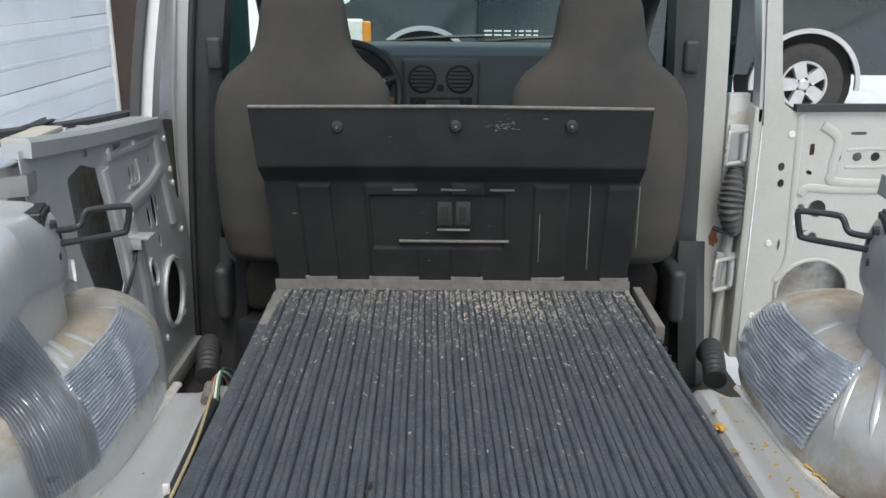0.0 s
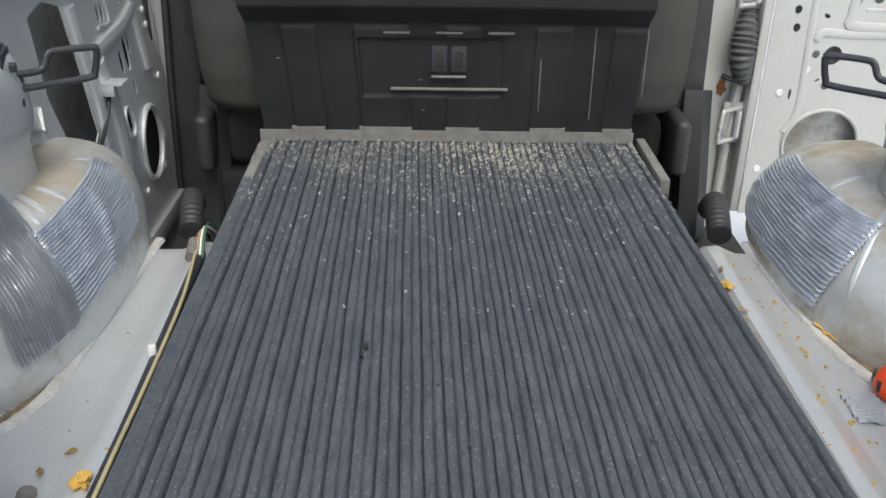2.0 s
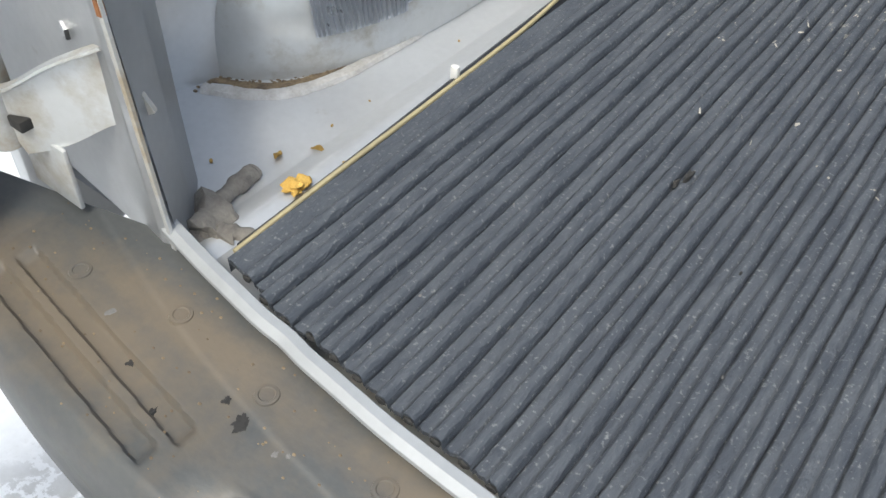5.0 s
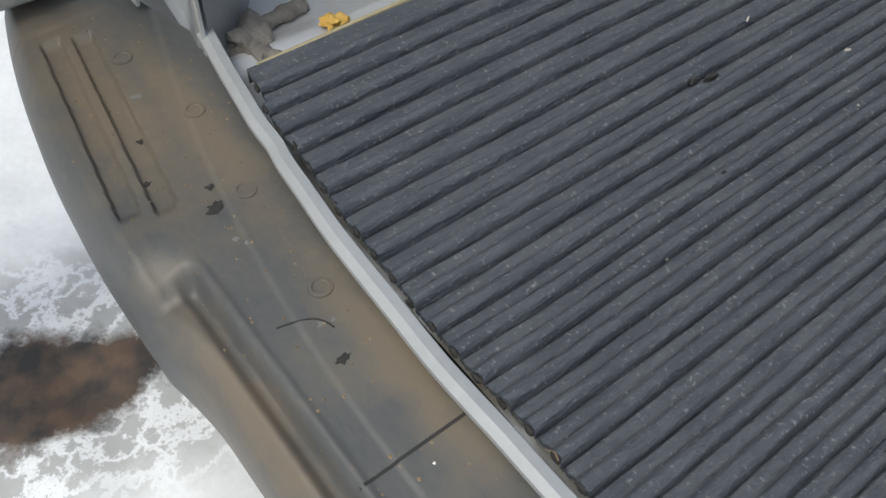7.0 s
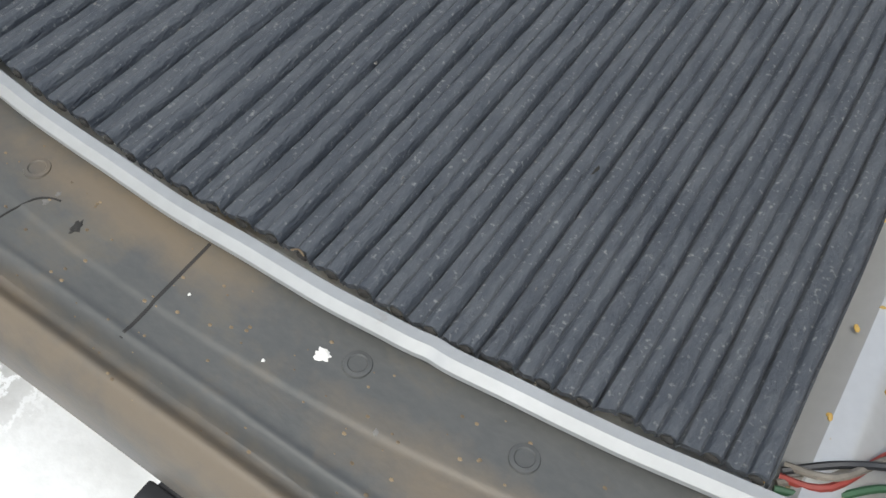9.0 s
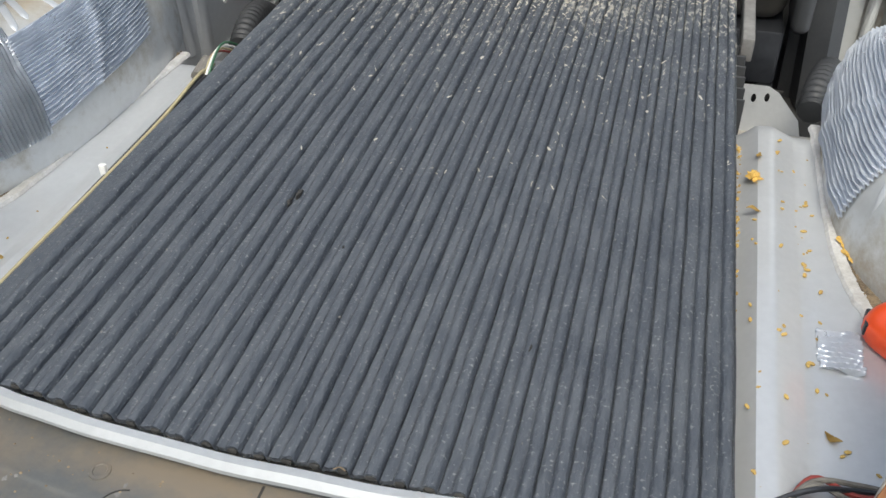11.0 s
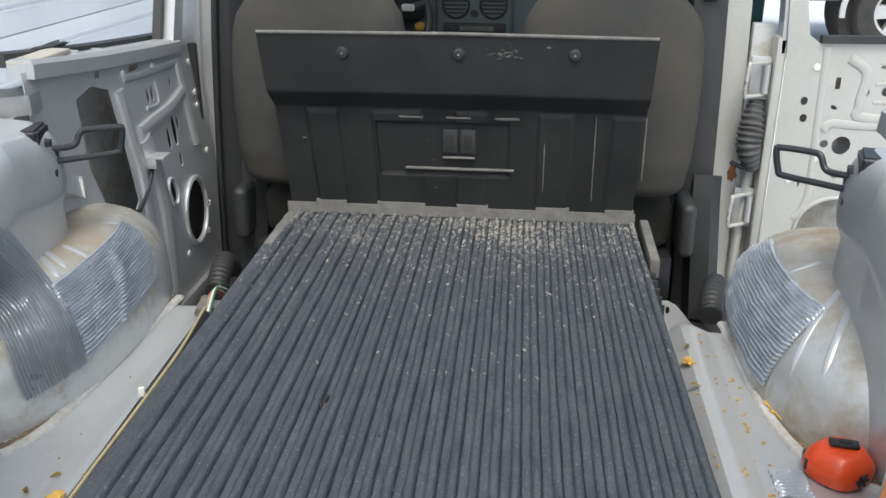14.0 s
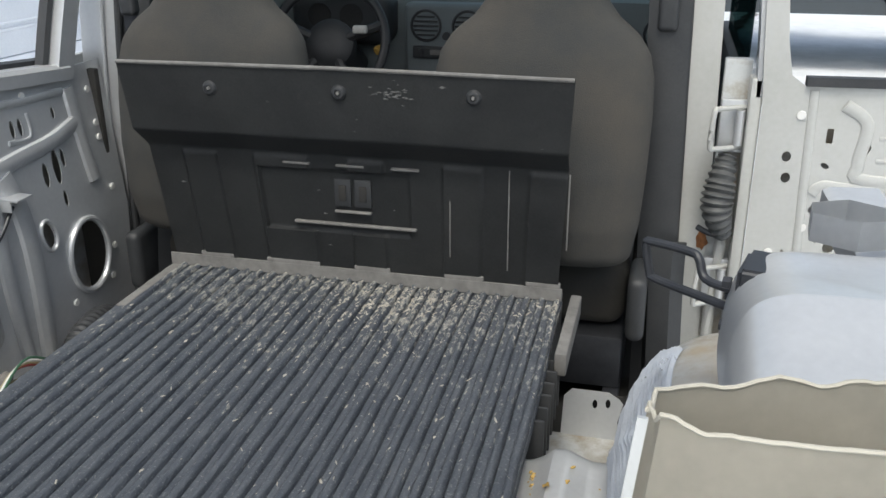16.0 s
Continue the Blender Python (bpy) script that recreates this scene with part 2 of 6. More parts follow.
def mat_material():
    """Worn black rubber with pale flaking specks that gather towards the front."""
    m = RUBBER
    t = m.node_tree
    n, l = t.nodes, t.links
    b = n["Principled BSDF"]
    was = b.inputs["Base Color"].links[0].from_socket
    co = n.new("ShaderNodeTexCoord")
    mp = n.new("ShaderNodeMapping")
    mp.inputs["Scale"].default_value = (1.0, 0.3, 1.0)
    l.new(co.outputs["Object"], mp.inputs["Vector"])
    sep = n.new("ShaderNodeSeparateXYZ")
    l.new(co.outputs["Object"], sep.inputs[0])
    amt = n.new("ShaderNodeMapRange")
    amt.inputs["From Min"].default_value = 0.45
    amt.inputs["From Max"].default_value = 1.35
    amt.inputs["To Min"].default_value = -0.10
    amt.inputs["To Max"].default_value = 0.10
    l.new(sep.outputs["Y"], amt.inputs["Value"])
    nz = n.new("ShaderNodeTexNoise")
    nz.inputs["Scale"].default_value = 120
    nz.inputs["Detail"].default_value = 8
    nz.inputs["Roughness"].default_value = 0.65
    l.new(mp.outputs["Vector"], nz.inputs["Vector"])
    area = n.new("ShaderNodeTexNoise")
    area.inputs["Scale"].default_value = 4.5
    area.inputs["Detail"].default_value = 3
    l.new(co.outputs["Object"], area.inputs["Vector"])
    ar = n.new("ShaderNodeMapRange")
    ar.inputs["From Min"].default_value = 0.35
    ar.inputs["From Max"].default_value = 0.65
    ar.inputs["To Min"].default_value = -0.05
    ar.inputs["To Max"].default_value = 0.05
    l.new(area.outputs["Fac"], ar.inputs["Value"])
    a1 = n.new("ShaderNodeMath")
    a1.operation = "ADD"
    l.new(amt.outputs["Result"], a1.inputs[0])
    l.new(ar.outputs["Result"], a1.inputs[1])
    a2 = n.new("ShaderNodeMath")
    a2.operation = "ADD"
    l.new(a1.outputs[0], a2.inputs[0])
    l.new(nz.outputs["Fac"], a2.inputs[1])
    rr = n.new("ShaderNodeMapRange")
    rr.inputs["From Min"].default_value = 0.60
    rr.inputs["From Max"].default_value = 0.68
    rr.inputs["To Max"].default_value = 0.85
    l.new(a2.outputs[0], rr.inputs["Value"])
    mx = n.new("ShaderNodeMix")
    mx.data_type = "RGBA"
    mx.inputs["B"].default_value = (0.30, 0.295, 0.27, 1)
    l.new(was, mx.inputs["A"])
    l.new(rr.outputs["Result"], mx.inputs["Factor"])
    # fine pale grit all over
    gr = n.new("ShaderNodeTexNoise")
    gr.inputs["Scale"].default_value = 210
    gr.inputs["Detail"].default_value = 4
    l.new(co.outputs["Object"], gr.inputs["Vector"])
    g1 = n.new("ShaderNodeMapRange")
    g1.inputs["From Min"].default_value = 0.60
    g1.inputs["From Max"].default_value = 0.74
    g1.inputs["To Max"].default_value = 0.75
    l.new(gr.outputs["Fac"], g1.inputs["Value"])
    gm = n.new("ShaderNodeMix")
    gm.data_type = "RGBA"
    gm.inputs["B"].default_value = (0.24, 0.25, 0.25, 1)
    l.new(mx.outputs["Result"], gm.inputs["A"])
    l.new(g1.outputs["Result"], gm.inputs["Factor"])
    l.new(gm.outputs["Result"], b.inputs["Base Color"])
    return m


mat_material()


def stain(m, spots, colour, rough_edge=0.45, amount=0.85):
    """Lays dirt patches with torn outlines on a material: each spot is (x, y, half length, half width) in plan."""
    n, l = m.node_tree.nodes, m.node_tree.links
    b = n["Principled BSDF"]
    co = n.new("ShaderNodeTexCoord")
    nz = n.new("ShaderNodeTexNoise")
    nz.inputs["Scale"].default_value = 22
    nz.inputs["Detail"].default_value = 9
    nz.inputs["Roughness"].default_value = 0.68
    l.new(co.outputs["Object"], nz.inputs["Vector"])
    total = None
    for x, y, a, w in spots:
        mp = n.new("ShaderNodeMapping")
        mp.inputs["Location"].default_value = (-x / a, -y / w, 0)
        mp.inputs["Scale"].default_value = (1 / a, 1 / w, 0)
        l.new(co.outputs["Object"], mp.inputs["Vector"])
        ln = n.new("ShaderNodeVectorMath")
        ln.operation = "LENGTH"
        l.new(mp.outputs["Vector"], ln.inputs[0])
        ad = n.new("ShaderNodeMath")
        ad.operation = "MULTIPLY_ADD"
        l.new(nz.outputs["Fac"], ad.inputs[0])
        ad.inputs[1].default_value = 2.2
        l.new(ln.outputs["Value"], ad.inputs[2])
        mr = n.new("ShaderNodeMapRange")
        mr.inputs["From Min"].default_value = 2.1 - rough_edge
        mr.inputs["From Max"].default_value = 2.1 + rough_edge
        mr.inputs["To Min"].default_value = amount
        mr.inputs["To Max"].default_value = 0.0
        l.new(ad.outputs[0], mr.inputs["Value"])
        if total is None:
            total = mr.outputs["Result"]
        else:
            mx = n.new("ShaderNodeMath")
            mx.operation = "MAXIMUM"
            l.new(total, mx.inputs[0])
            l.new(mr.outputs["Result"], mx.inputs[1])
            total = mx.outputs[0]
    mix = n.new("ShaderNodeMix")
    mix.data_type = "RGBA"
    mix.inputs["B"].default_value = (*colour, 1)
    l.new(b.inputs["Base Color"].links[0].from_socket, mix.inputs["A"])
    l.new(total, mix.inputs["Factor"])
    l.new(mix.outputs["Result"], b.inputs["Base Color"])


stain(BUMPER, [(-0.10, -0.068, 0.14, 0.022), (-0.12, -0.192, 0.16, 0.020), (0.12, -0.192, 0.16, 0.018), (-0.56, -0.13, 0.20, 0.05), (-0.45, -0.07, 0.16, 0.03), (0.45, -0.12, 0.22, 0.03)], (0.165, 0.128, 0.086), 0.6, 0.7)
stain(SILVER_DUSTY, [(-0.80, 0.72, 0.09, 0.20), (0.81, 0.74, 0.09, 0.20)], (0.34, 0.27, 0.18), 0.7, 0.8)


def glass_material(name, tint):
    """Thin tinted pane: clear body with a faint sheen."""
    m = bpy.data.materials.new(name)
    m.use_nodes = True
    n, l = m.node_tree.nodes, m.node_tree.links
    n.remove(n["Principled BSDF"])
    clear = n.new("ShaderNodeBsdfTransparent")
    clear.inputs["Color"].default_value = (*tint, 1)
    sheen = n.new("ShaderNodeBsdfGlossy")
    sheen.inputs["Roughness"].default_value = 0.02
    mix = n.new("ShaderNodeMixShader")
    mix.inputs["Fac"].default_value = 0.035
    l.new(clear.outputs[0], mix.inputs[1])
    l.new(sheen.outputs[0], mix.inputs[2])
    l.new(mix.outputs[0], n["Material Output"].inputs["Surface"])
    return m


GLASS = glass_material("window_glass", (0.72, 0.86, 0.85))
DARK_GLASS = glass_material("dark_side_glass", (0.12, 0.18, 0.18))


# ---- builders ----
def thing(name, at, label, category, group="", kind=""):
    ob = new(name)
    ob.empty_display_size = 0.1
    ob.matrix_basis = Matrix.Translation(at)
    return tagged(ob, label, category, group, kind)


def part(name, bm, mat, parent=None, label="", smooth=True):
    """Links a bmesh in world coordinates as one mesh object, under a thing or a part."""
    bmesh.ops.recalc_face_normals(bm, faces=bm.faces)
    me = bpy.data.meshes.new(name)
    bm.to_mesh(me)
    bm.free()
    me.materials.append(mat)
    if smooth:
        me.set_sharp_from_angle(angle=radians(35))
        for p in me.polygons:
            p.use_smooth = True
    ob = new(name, me)
    if parent is not None:
        ob.parent = parent
        if parent.parent is None and parent.type == "EMPTY":
            ob.matrix_parent_inverse = parent.matrix_basis.inverted()
    return tagged(ob, label)


def box(lo, hi, bevel=0.004, seg=2, bm=None, m=None):
    bm = bm or bmesh.new()
    c = [(a + b) / 2 for a, b in zip(lo, hi)]
    s = [max(1e-4, b - a) for a, b in zip(lo, hi)]
    mm = Matrix.Translation(c) @ Matrix.Diagonal((*s, 1))
    made = bmesh.ops.create_cube(bm, size=1, matrix=(m or Matrix()) @ mm)["verts"]
    if bevel > 0:
        edges = list({e for v in made for e in v.link_edges})
        bmesh.ops.bevel(bm, geom=edges, offset=min(bevel, min(s) * 0.45), segments=seg, affect="EDGES", profile=0.5)
    return bm


def cyl(p0, p1, r0, r1=None, seg=20, bm=None, bevel=0.0):
    bm = bm or bmesh.new()
    p0, p1 = Vector(p0), Vector(p1)
    d = p1 - p0
    m = Matrix.Translation((p0 + p1) / 2) @ d.to_track_quat("Z", "Y").to_matrix().to_4x4()
    made = bmesh.ops.create_cone(bm, cap_ends=True, segments=seg, radius1=r0, radius2=r0 if r1 is None else r1, depth=d.length, matrix=m)["verts"]
    if bevel > 0:
        edges = [e for e in {e for v in made for e in v.link_edges} if max(len(f.verts) for f in e.link_faces) > 4]
        bmesh.ops.bevel(bm, geom=edges, offset=bevel, segments=2, affect="EDGES")
    return bm


def smooth_path(points, n=8):
    """Catmull-Rom through the points."""
    ps = [Vector(p) for p in points]
    out = []
    for i in range(len(ps) - 1):
        a, b, c, d = ps[max(i - 1, 0)], ps[i], ps[i + 1], ps[min(i + 2, len(ps) - 1)]
        for k in range(n):
            t = k / n
            out.append(0.5 * ((2 * b) + (c - a) * t + (2 * a - 5 * b + 4 * c - d) * t * t + (3 * b - a - 3 * c + d) * t ** 3))
    out.append(ps[-1])
    return out


def sweep(points, section, bm=None, closed=True, up=(0, 0, 1), caps=True):
    """Sweeps a 2D section (u across, v up) along points; section may be a function of the fraction along."""
    bm = bm or bmesh.new()
    ps = [Vector(p) for p in points]
    up = Vector(up)
    rings = []
    for i, p in enumerate(ps):
        d = (ps[min(i + 1, len(ps) - 1)] - ps[max(i - 1, 0)]).normalized()
        side = d.cross(up)
        side = side.normalized() if side.length > 1e-4 else Vector((1, 0, 0))
        v = side.cross(d).normalized()
        sec = section(i / (len(ps) - 1)) if callable(section) else section
        rings.append([bm.verts.new(p + side * a + v * b) for a, b in sec])
    n = len(rings[0])
    for r, q in zip(rings, rings[1:]):
        for k in range(n if closed else n - 1):
            bm.faces.new((r[k], r[(k + 1) % n], q[(k + 1) % n], q[k]))
    if caps and closed:
        bm.faces.new(rings[0])
        bm.faces.new(list(reversed(rings[-1])))
    return bm


def circle(r, n=10, sx=1.0, sy=1.0):
    return [(r * sx * math.cos(2 * math.pi * k / n), r * sy * math.sin(2 * math.pi * k / n)) for k in range(n)]


def tube(points, r, n=10, smooth=6, bm=None):
    return sweep(smooth_path(points, smooth) if smooth else points, circle(r, n), bm)


def rounded(x0, y0, x1, y1, r, n=4):
    """Outline of a rounded rectangle."""
    out = []
    for cx, cy, a in ((x1 - r, y1 - r, 0), (x0 + r, y1 - r, 90), (x0 + r, y0 + r, 180), (x1 - r, y0 + r, 270)):
        for k in range(n + 1):
            t = radians(a + 90 * k / n)
            out.append((cx + r * math.cos(t), cy + r * math.sin(t)))
    return out


def oval(cx, cy, rx, ry, n=20, turn=0.0):
    c, s = math.cos(radians(turn)), math.sin(radians(turn))
    return [(cx + rx * math.cos(2 * math.pi * k / n) * c - ry * math.sin(2 * math.pi * k / n) * s,
             cy + rx * math.cos(2 * math.pi * k / n) * s + ry * math.sin(2 * math.pi * k / n) * c) for k in range(n)]


def sheet(outer, holes, thick, place, bm=None):
    """A flat sheet with real openings: 2D loops, laid into the world by place(u, v, w)."""
    bm = bm or bmesh.new()
    edges, flat = [], []
    for loop in (outer, *holes):
        vs = [bm.verts.new((u, v, 0)) for u, v in loop]
        flat += vs
        edges += [bm.edges.new((vs[i], vs[(i + 1) % len(vs)])) for i in range(len(vs))]
    faces = [g for g in bmesh.ops.triangle_fill(bm, edges=edges, use_beauty=True)["geom"] if isinstance(g, bmesh.types.BMFace)]
    grown = bmesh.ops.extrude_face_region(bm, geom=faces)["geom"]
    top = [g for g in grown if isinstance(g, bmesh.types.BMVert)]
    for v in top:
        v.co.z = thick
    for v in flat + top:
        v.co = Vector(place(*v.co))
    return bm


def grid(nu, nv, f, bm=None):
    """A grid of quads over u, v in 0..1, each vertex at f(u, v)."""
    bm = bm or bmesh.new()
    rows = [[bm.verts.new(f(i / nu, j / nv)) for i in range(nu + 1)] for j in range(nv + 1)]
    for a, b in zip(rows, rows[1:]):
        for i in range(nu):
            bm.faces.new((a[i], a[i + 1], b[i + 1], b[i]))
    return bm


def lathe(profile, m, seg=32, bm=None):
    """Turns (radius, height) pairs round the z axis of m."""
    bm = bm or bmesh.new()
    rings = [[bm.verts.new(m @ Vector((r * math.cos(2 * math.pi * k / seg), r * math.sin(2 * math.pi * k / seg), h))) for k in range(seg)] for r, h in profile]
    for a, b in zip(rings, rings[1:]):
        for k in range(seg):
            bm.faces.new((a[k], a[(k + 1) % seg], b[(k + 1) % seg], b[k]))
    return bm


def lumpy(center, size, seed=0, amount=0.35, sub=3, bm=None):
    """An uneven clump."""
    bm = bm or bmesh.new()
    made = bmesh.ops.create_icosphere(bm, subdivisions=sub, radius=1)["verts"]
    for v in made:
        k = 1 + amount * noise.noise(v.co * 1.7 + Vector((seed * 3.1, seed, 0))) + 0.4 * amount * noise.noise(v.co * 5 + Vector((seed, 0, seed)))
        v.co = Vector(center) + Vector((v.co.x * size[0] * k, v.co.y * size[1] * k, v.co.z * size[2] * k))
    return bm


# ---- ground ----
GROUND = -0.66


def build_ground():
    bm = grid(110, 110, lambda u, v: (-2.6 + 4.2 * u, -2.4 + 3.6 * v,
              GROUND - 0.02 + min(1.0, 14 * min(u, 1 - u, v, 1 - v)) * (0.02 + 0.03 * noise.fractal(Vector((u * 5, v * 5, 0)), 1.0, 2.0, 4) + 0.012 * noise.noise(Vector((u * 40, v * 40, 3))))))
    far = 400.0
    ring = [(-2.6, -2.4), (1.6, -2.4), (1.6, 1.2), (-2.6, 1.2)]
    big = [(-far, -far), (far, -far), (far, far), (-far, far)]
    a = [bm.verts.new((x, y, GROUND - 0.02)) for x, y in ring]
    b = [bm.verts.new((x, y, GROUND - 0.02)) for x, y in big]
    for k in range(4):
        bm.faces.new((a[k], a[(k + 1) % 4], b[(k + 1) % 4], b[k]))
    ob = part("ground", bm, SNOW)
    tagged(ob, "trampled snow with a rut of wet dark soil beside the vehicle", "ground", kind="structure")


build_ground()

# ---- the vehicle body ----
body = thing("vehicle_body", (0, 0.9, GROUND), "stripped silver vehicle body with its rear roof cut away", "vehicle body", kind="structure")
FLOOR = -0.06


def rear_edge(x):
    """The bowed rear edge of the load floor."""
    return -0.033 + 0.040 * (x / 0.475) ** 2 + 0.006 * x


def build_floor():
    def ledge(s, name):
        # (distance from the centre line, height) across the ledge, from under the mat to the wheel arch
        prof = [(0.40, -0.075), (0.47, -0.073), (0.492, -0.062), (0.512, -0.044), (0.535, -0.042), (0.556, -0.052), (0.575, -0.060), (0.62, -0.061), (0.70, -0.060), (0.95, -0.058)]
        n = 40

        def f(u, v):
            k = u * (len(prof) - 1)
            i = min(int(k), len(prof) - 2)
            t = k - i
            x = prof[i][0] * (1 - t) + prof[i + 1][0] * t
            z = prof[i][1] * (1 - t) + prof[i + 1][1] * t
            y = 0.015 + 0.92 * v
            z += 0.0012 * noise.noise(Vector((x * 20, y * 20, s)))
            if v > 0.95 and x < 0.64:
                z -= 0.05 * ((v - 0.95) / 0.05) ** 2
            return (s * x, y, z)
        part(name, grid(len(prof) * 3, n, f), SILVER, body, "silver load floor beside the mat")
    ledge(-1, "floor_ledge")
    ledge(1, "floor_ledge")
    # load floor under the mat and the drop to the footwell
    part("load_floor", box((-0.41, 0.0, -0.09), (0.41, 0.86, -0.074), 0.002), SILVER_DUSTY, body)
    part("floor_step", box((-0.9, 0.865, -0.40), (0.9, 0.882, -0.125), 0.004), SILVER_DUSTY, body)
    part("footwell", grid(60, 40, lambda u, v: (-0.85 + 1.7 * u, 0.88 + 1.9 * v, -0.40 + 0.012 * noise.fractal(Vector((u * 14, v * 16, 0)), 1.0, 2.0, 4))),
         CARPET, body, "dirty dark carpet in the footwell")
    # upright tabs at the front end of the floor
    for s in (-1, 1):
        outer = [(0.47, -0.10), (0.665, -0.10), (0.655, -0.065), (0.60, -0.005), (0.575, 0.008), (0.49, 0.008), (0.472, -0.01)]
        holes = [oval(0.545, -0.022, 0.006, 0.011, 10), oval(0.575, -0.018, 0.006, 0.011, 10)]
        bm = sheet(outer, holes, 0.003, lambda u, v, w: (s * u, 1.42 + 0.25 * (v + 0.1) + w, v - 0.255))
        part("floor_tab", bm, SILVER, body, "silver tab with two keyhole slots")
        # near-black backing added so the keyholes look shaded
        part("tab_back", box((s * 0.56 - 0.05, 1.465, -0.345), (s * 0.56 + 0.05, 1.47, -0.265), 0), DARK, body)
        part("tab_foot", box((min(s * 0.40, s * 0.85), 0.87, -0.375), (max(s * 0.40, s * 0.85), 1.425, -0.355), 0.003), SILVER_DUSTY, body)


build_floor()


def arch_point(s, a, b, grow=0.0):
    """Wheel arch as a super-ellipsoid: a runs round the plan (0 rear .. pi front), b from the base up."""
    def sp(v, e):
        return math.copysign(abs(v) ** e, v)
    ax, ay, az = (0.228 if s < 0 else 0.245) + grow, (0.43 if s < 0 else 0.40) + grow, (0.232 if s < 0 else 0.225) + grow
    e1, e2 = (0.62 if s < 0 else 0.74), (0.80 if s < 0 else 0.76)
    cb, sb = math.cos(b), math.sin(b)
    x = ax * sp(math.sin(a), e2) * sp(cb, e1)
    y = -ay * sp(math.cos(a), e2) * sp(cb, e1)
    z = az * sp(sb, e1)
    xc = 0.86
    return Vector((s * (xc - x), (0.69 if s < 0 else 0.79) + y, FLOOR + z))


def build_arch(s):
    bm = grid(96, 34, lambda u, v: arch_point(s, math.pi * u, math.pi / 2 * v))
    arch = part("wheel_arch", bm, SILVER_DUSTY, body, "rounded silver wheel arch with dusty brown top")
    # pressed ribs over the crown and round the front shoulder
    ribs = ((0.395, 0.95, 1.35), (0.43, 1.0, 1.4), (0.49, 0.9, 1.3), (0.67, 0.45, 1.2)) if s < 0 else ((0.50, 0.9, 1.25), (0.32, 0.25, 1.3), (0.24, 0.4, 1.35))
    for u, b0, b1 in ribs:
        pts = [arch_point(s, math.pi * u, b, -0.0015) for b in np.linspace(b0, b1, 18)]
        part("pressed_rib", sweep(pts, lambda t: [(x * min(1, 0.2 + 5 * min(t, 1 - t)), z * min(1, 0.2 + 5 * min(t, 1 - t))) for x, z in circle(0.008, 10, 1.0, 0.5)]), SILVER, arch)
    return arch


def crinkle(w, u, v, s):
    """Height of crumpled corrugation, 0..1, at wave number w."""
    w += 0.28 * noise.noise(Vector((u * 3.5, v * 3.5, s))) + 0.09 * noise.noise(Vector((u * 13, v * 13, s + 4)))
    deep = 0.8 + 0.4 * noise.noise(Vector((u * 9, v * 9, s + 8)))
    return deep * (0.5 + 0.5 * math.sin(2 * math.pi * w)) ** 1.4


def pad(arch, s, corner, waves, crease, depth=0.0085):
    """Corrugated foil sheet that follows the arch; corner(u, v) gives the place on the arch, the ridges run along it."""
    def f(u, v):
        a, b = corner(u, v)
        edge = min(u, 1 - u, v, 1 - v) * 30
        k = 0.002 + depth * crinkle(v * waves, u, v, s) * min(1.0, 0.3 + edge) + 0.005 * math.exp(-((u - crease) / 0.022) ** 2)
        p = arch_point(s, math.pi * a, b, k)
        p.y += 0.004 * math.sin(2 * math.pi * v * waves) * max(0.0, 1 - min(u, 1 - u) * 22)
        return p
    part("foil_pad", grid(70, waves * 8, f), FOIL, arch, "wrinkled ribbed foil sound-deadening pad")


def build_draped_pad(arch):
    """Foil sheet that runs from the quarter bulge down over the rear shoulder of the arch, ridges downwards."""
    def side(top, spots):
        return smooth_path([*top, *[arch_point(-1, math.pi * a, b, 0.004) for a, b in spots]], 12)
    front = side([(-0.765, 0.47, 0.325), (-0.75, 0.515, 0.25)], [(0.365, 1.05), (0.378, 0.63), (0.385, 0.34), (0.386, 0.10)])
    rear = side([(-0.83, 0.27, 0.30), (-0.80, 0.33, 0.23)], [(0.17, 0.92), (0.225, 0.57), (0.24, 0.3), (0.25, 0.11)])
    middle = [(p + q) / 2 + Vector((0.010, -0.012, 0.004)) for p, q in zip(front, rear)]
    last = len(front) - 1

    def f(u, v):
        k = v * last
        i = min(int(k), last - 1)
        p, q, m = (c[i].lerp(c[i + 1], k - i) for c in (rear, front, middle))
        base = p * (1 - u) * (1 - 2 * u) + m * 4 * u * (1 - u) + q * u * (2 * u - 1)
        out = Vector((0.72, -0.45, 0.5))
        edge = min(1.0, 0.3 + 30 * min(u, 1 - u, v, 1 - v))
        return base + out * (0.003 + 0.0085 * crinkle(u * 20 + 0.8 * math.sin(v * 3), v, u, 2) * edge)
    bm = grid(160, 70, f)
    bmesh.ops.solidify(bm, geom=bm.faces[:], thickness=0.0015)
    part("foil_pad", bm, FOIL, arch, "wrinkled ribbed foil sheet draped over the shoulder")


arch_left = build_arch(-1)
pad(arch_left, -1, lambda u, v: (0.365 + (0.215 + 0.09 * v) * u, (0.12 + 0.10 * u) + (0.82 - 0.02 * u) * v), 23, 0.54)
build_draped_pad(arch_left)
arch_right = build_arch(1)
pad(arch_right, 1, lambda u, v: (0.385 - 0.075 * v + (0.325 + 0.06 * v) * u, 0.07 + (0.90 - 0.08 * u) * v), 22, 0.40)


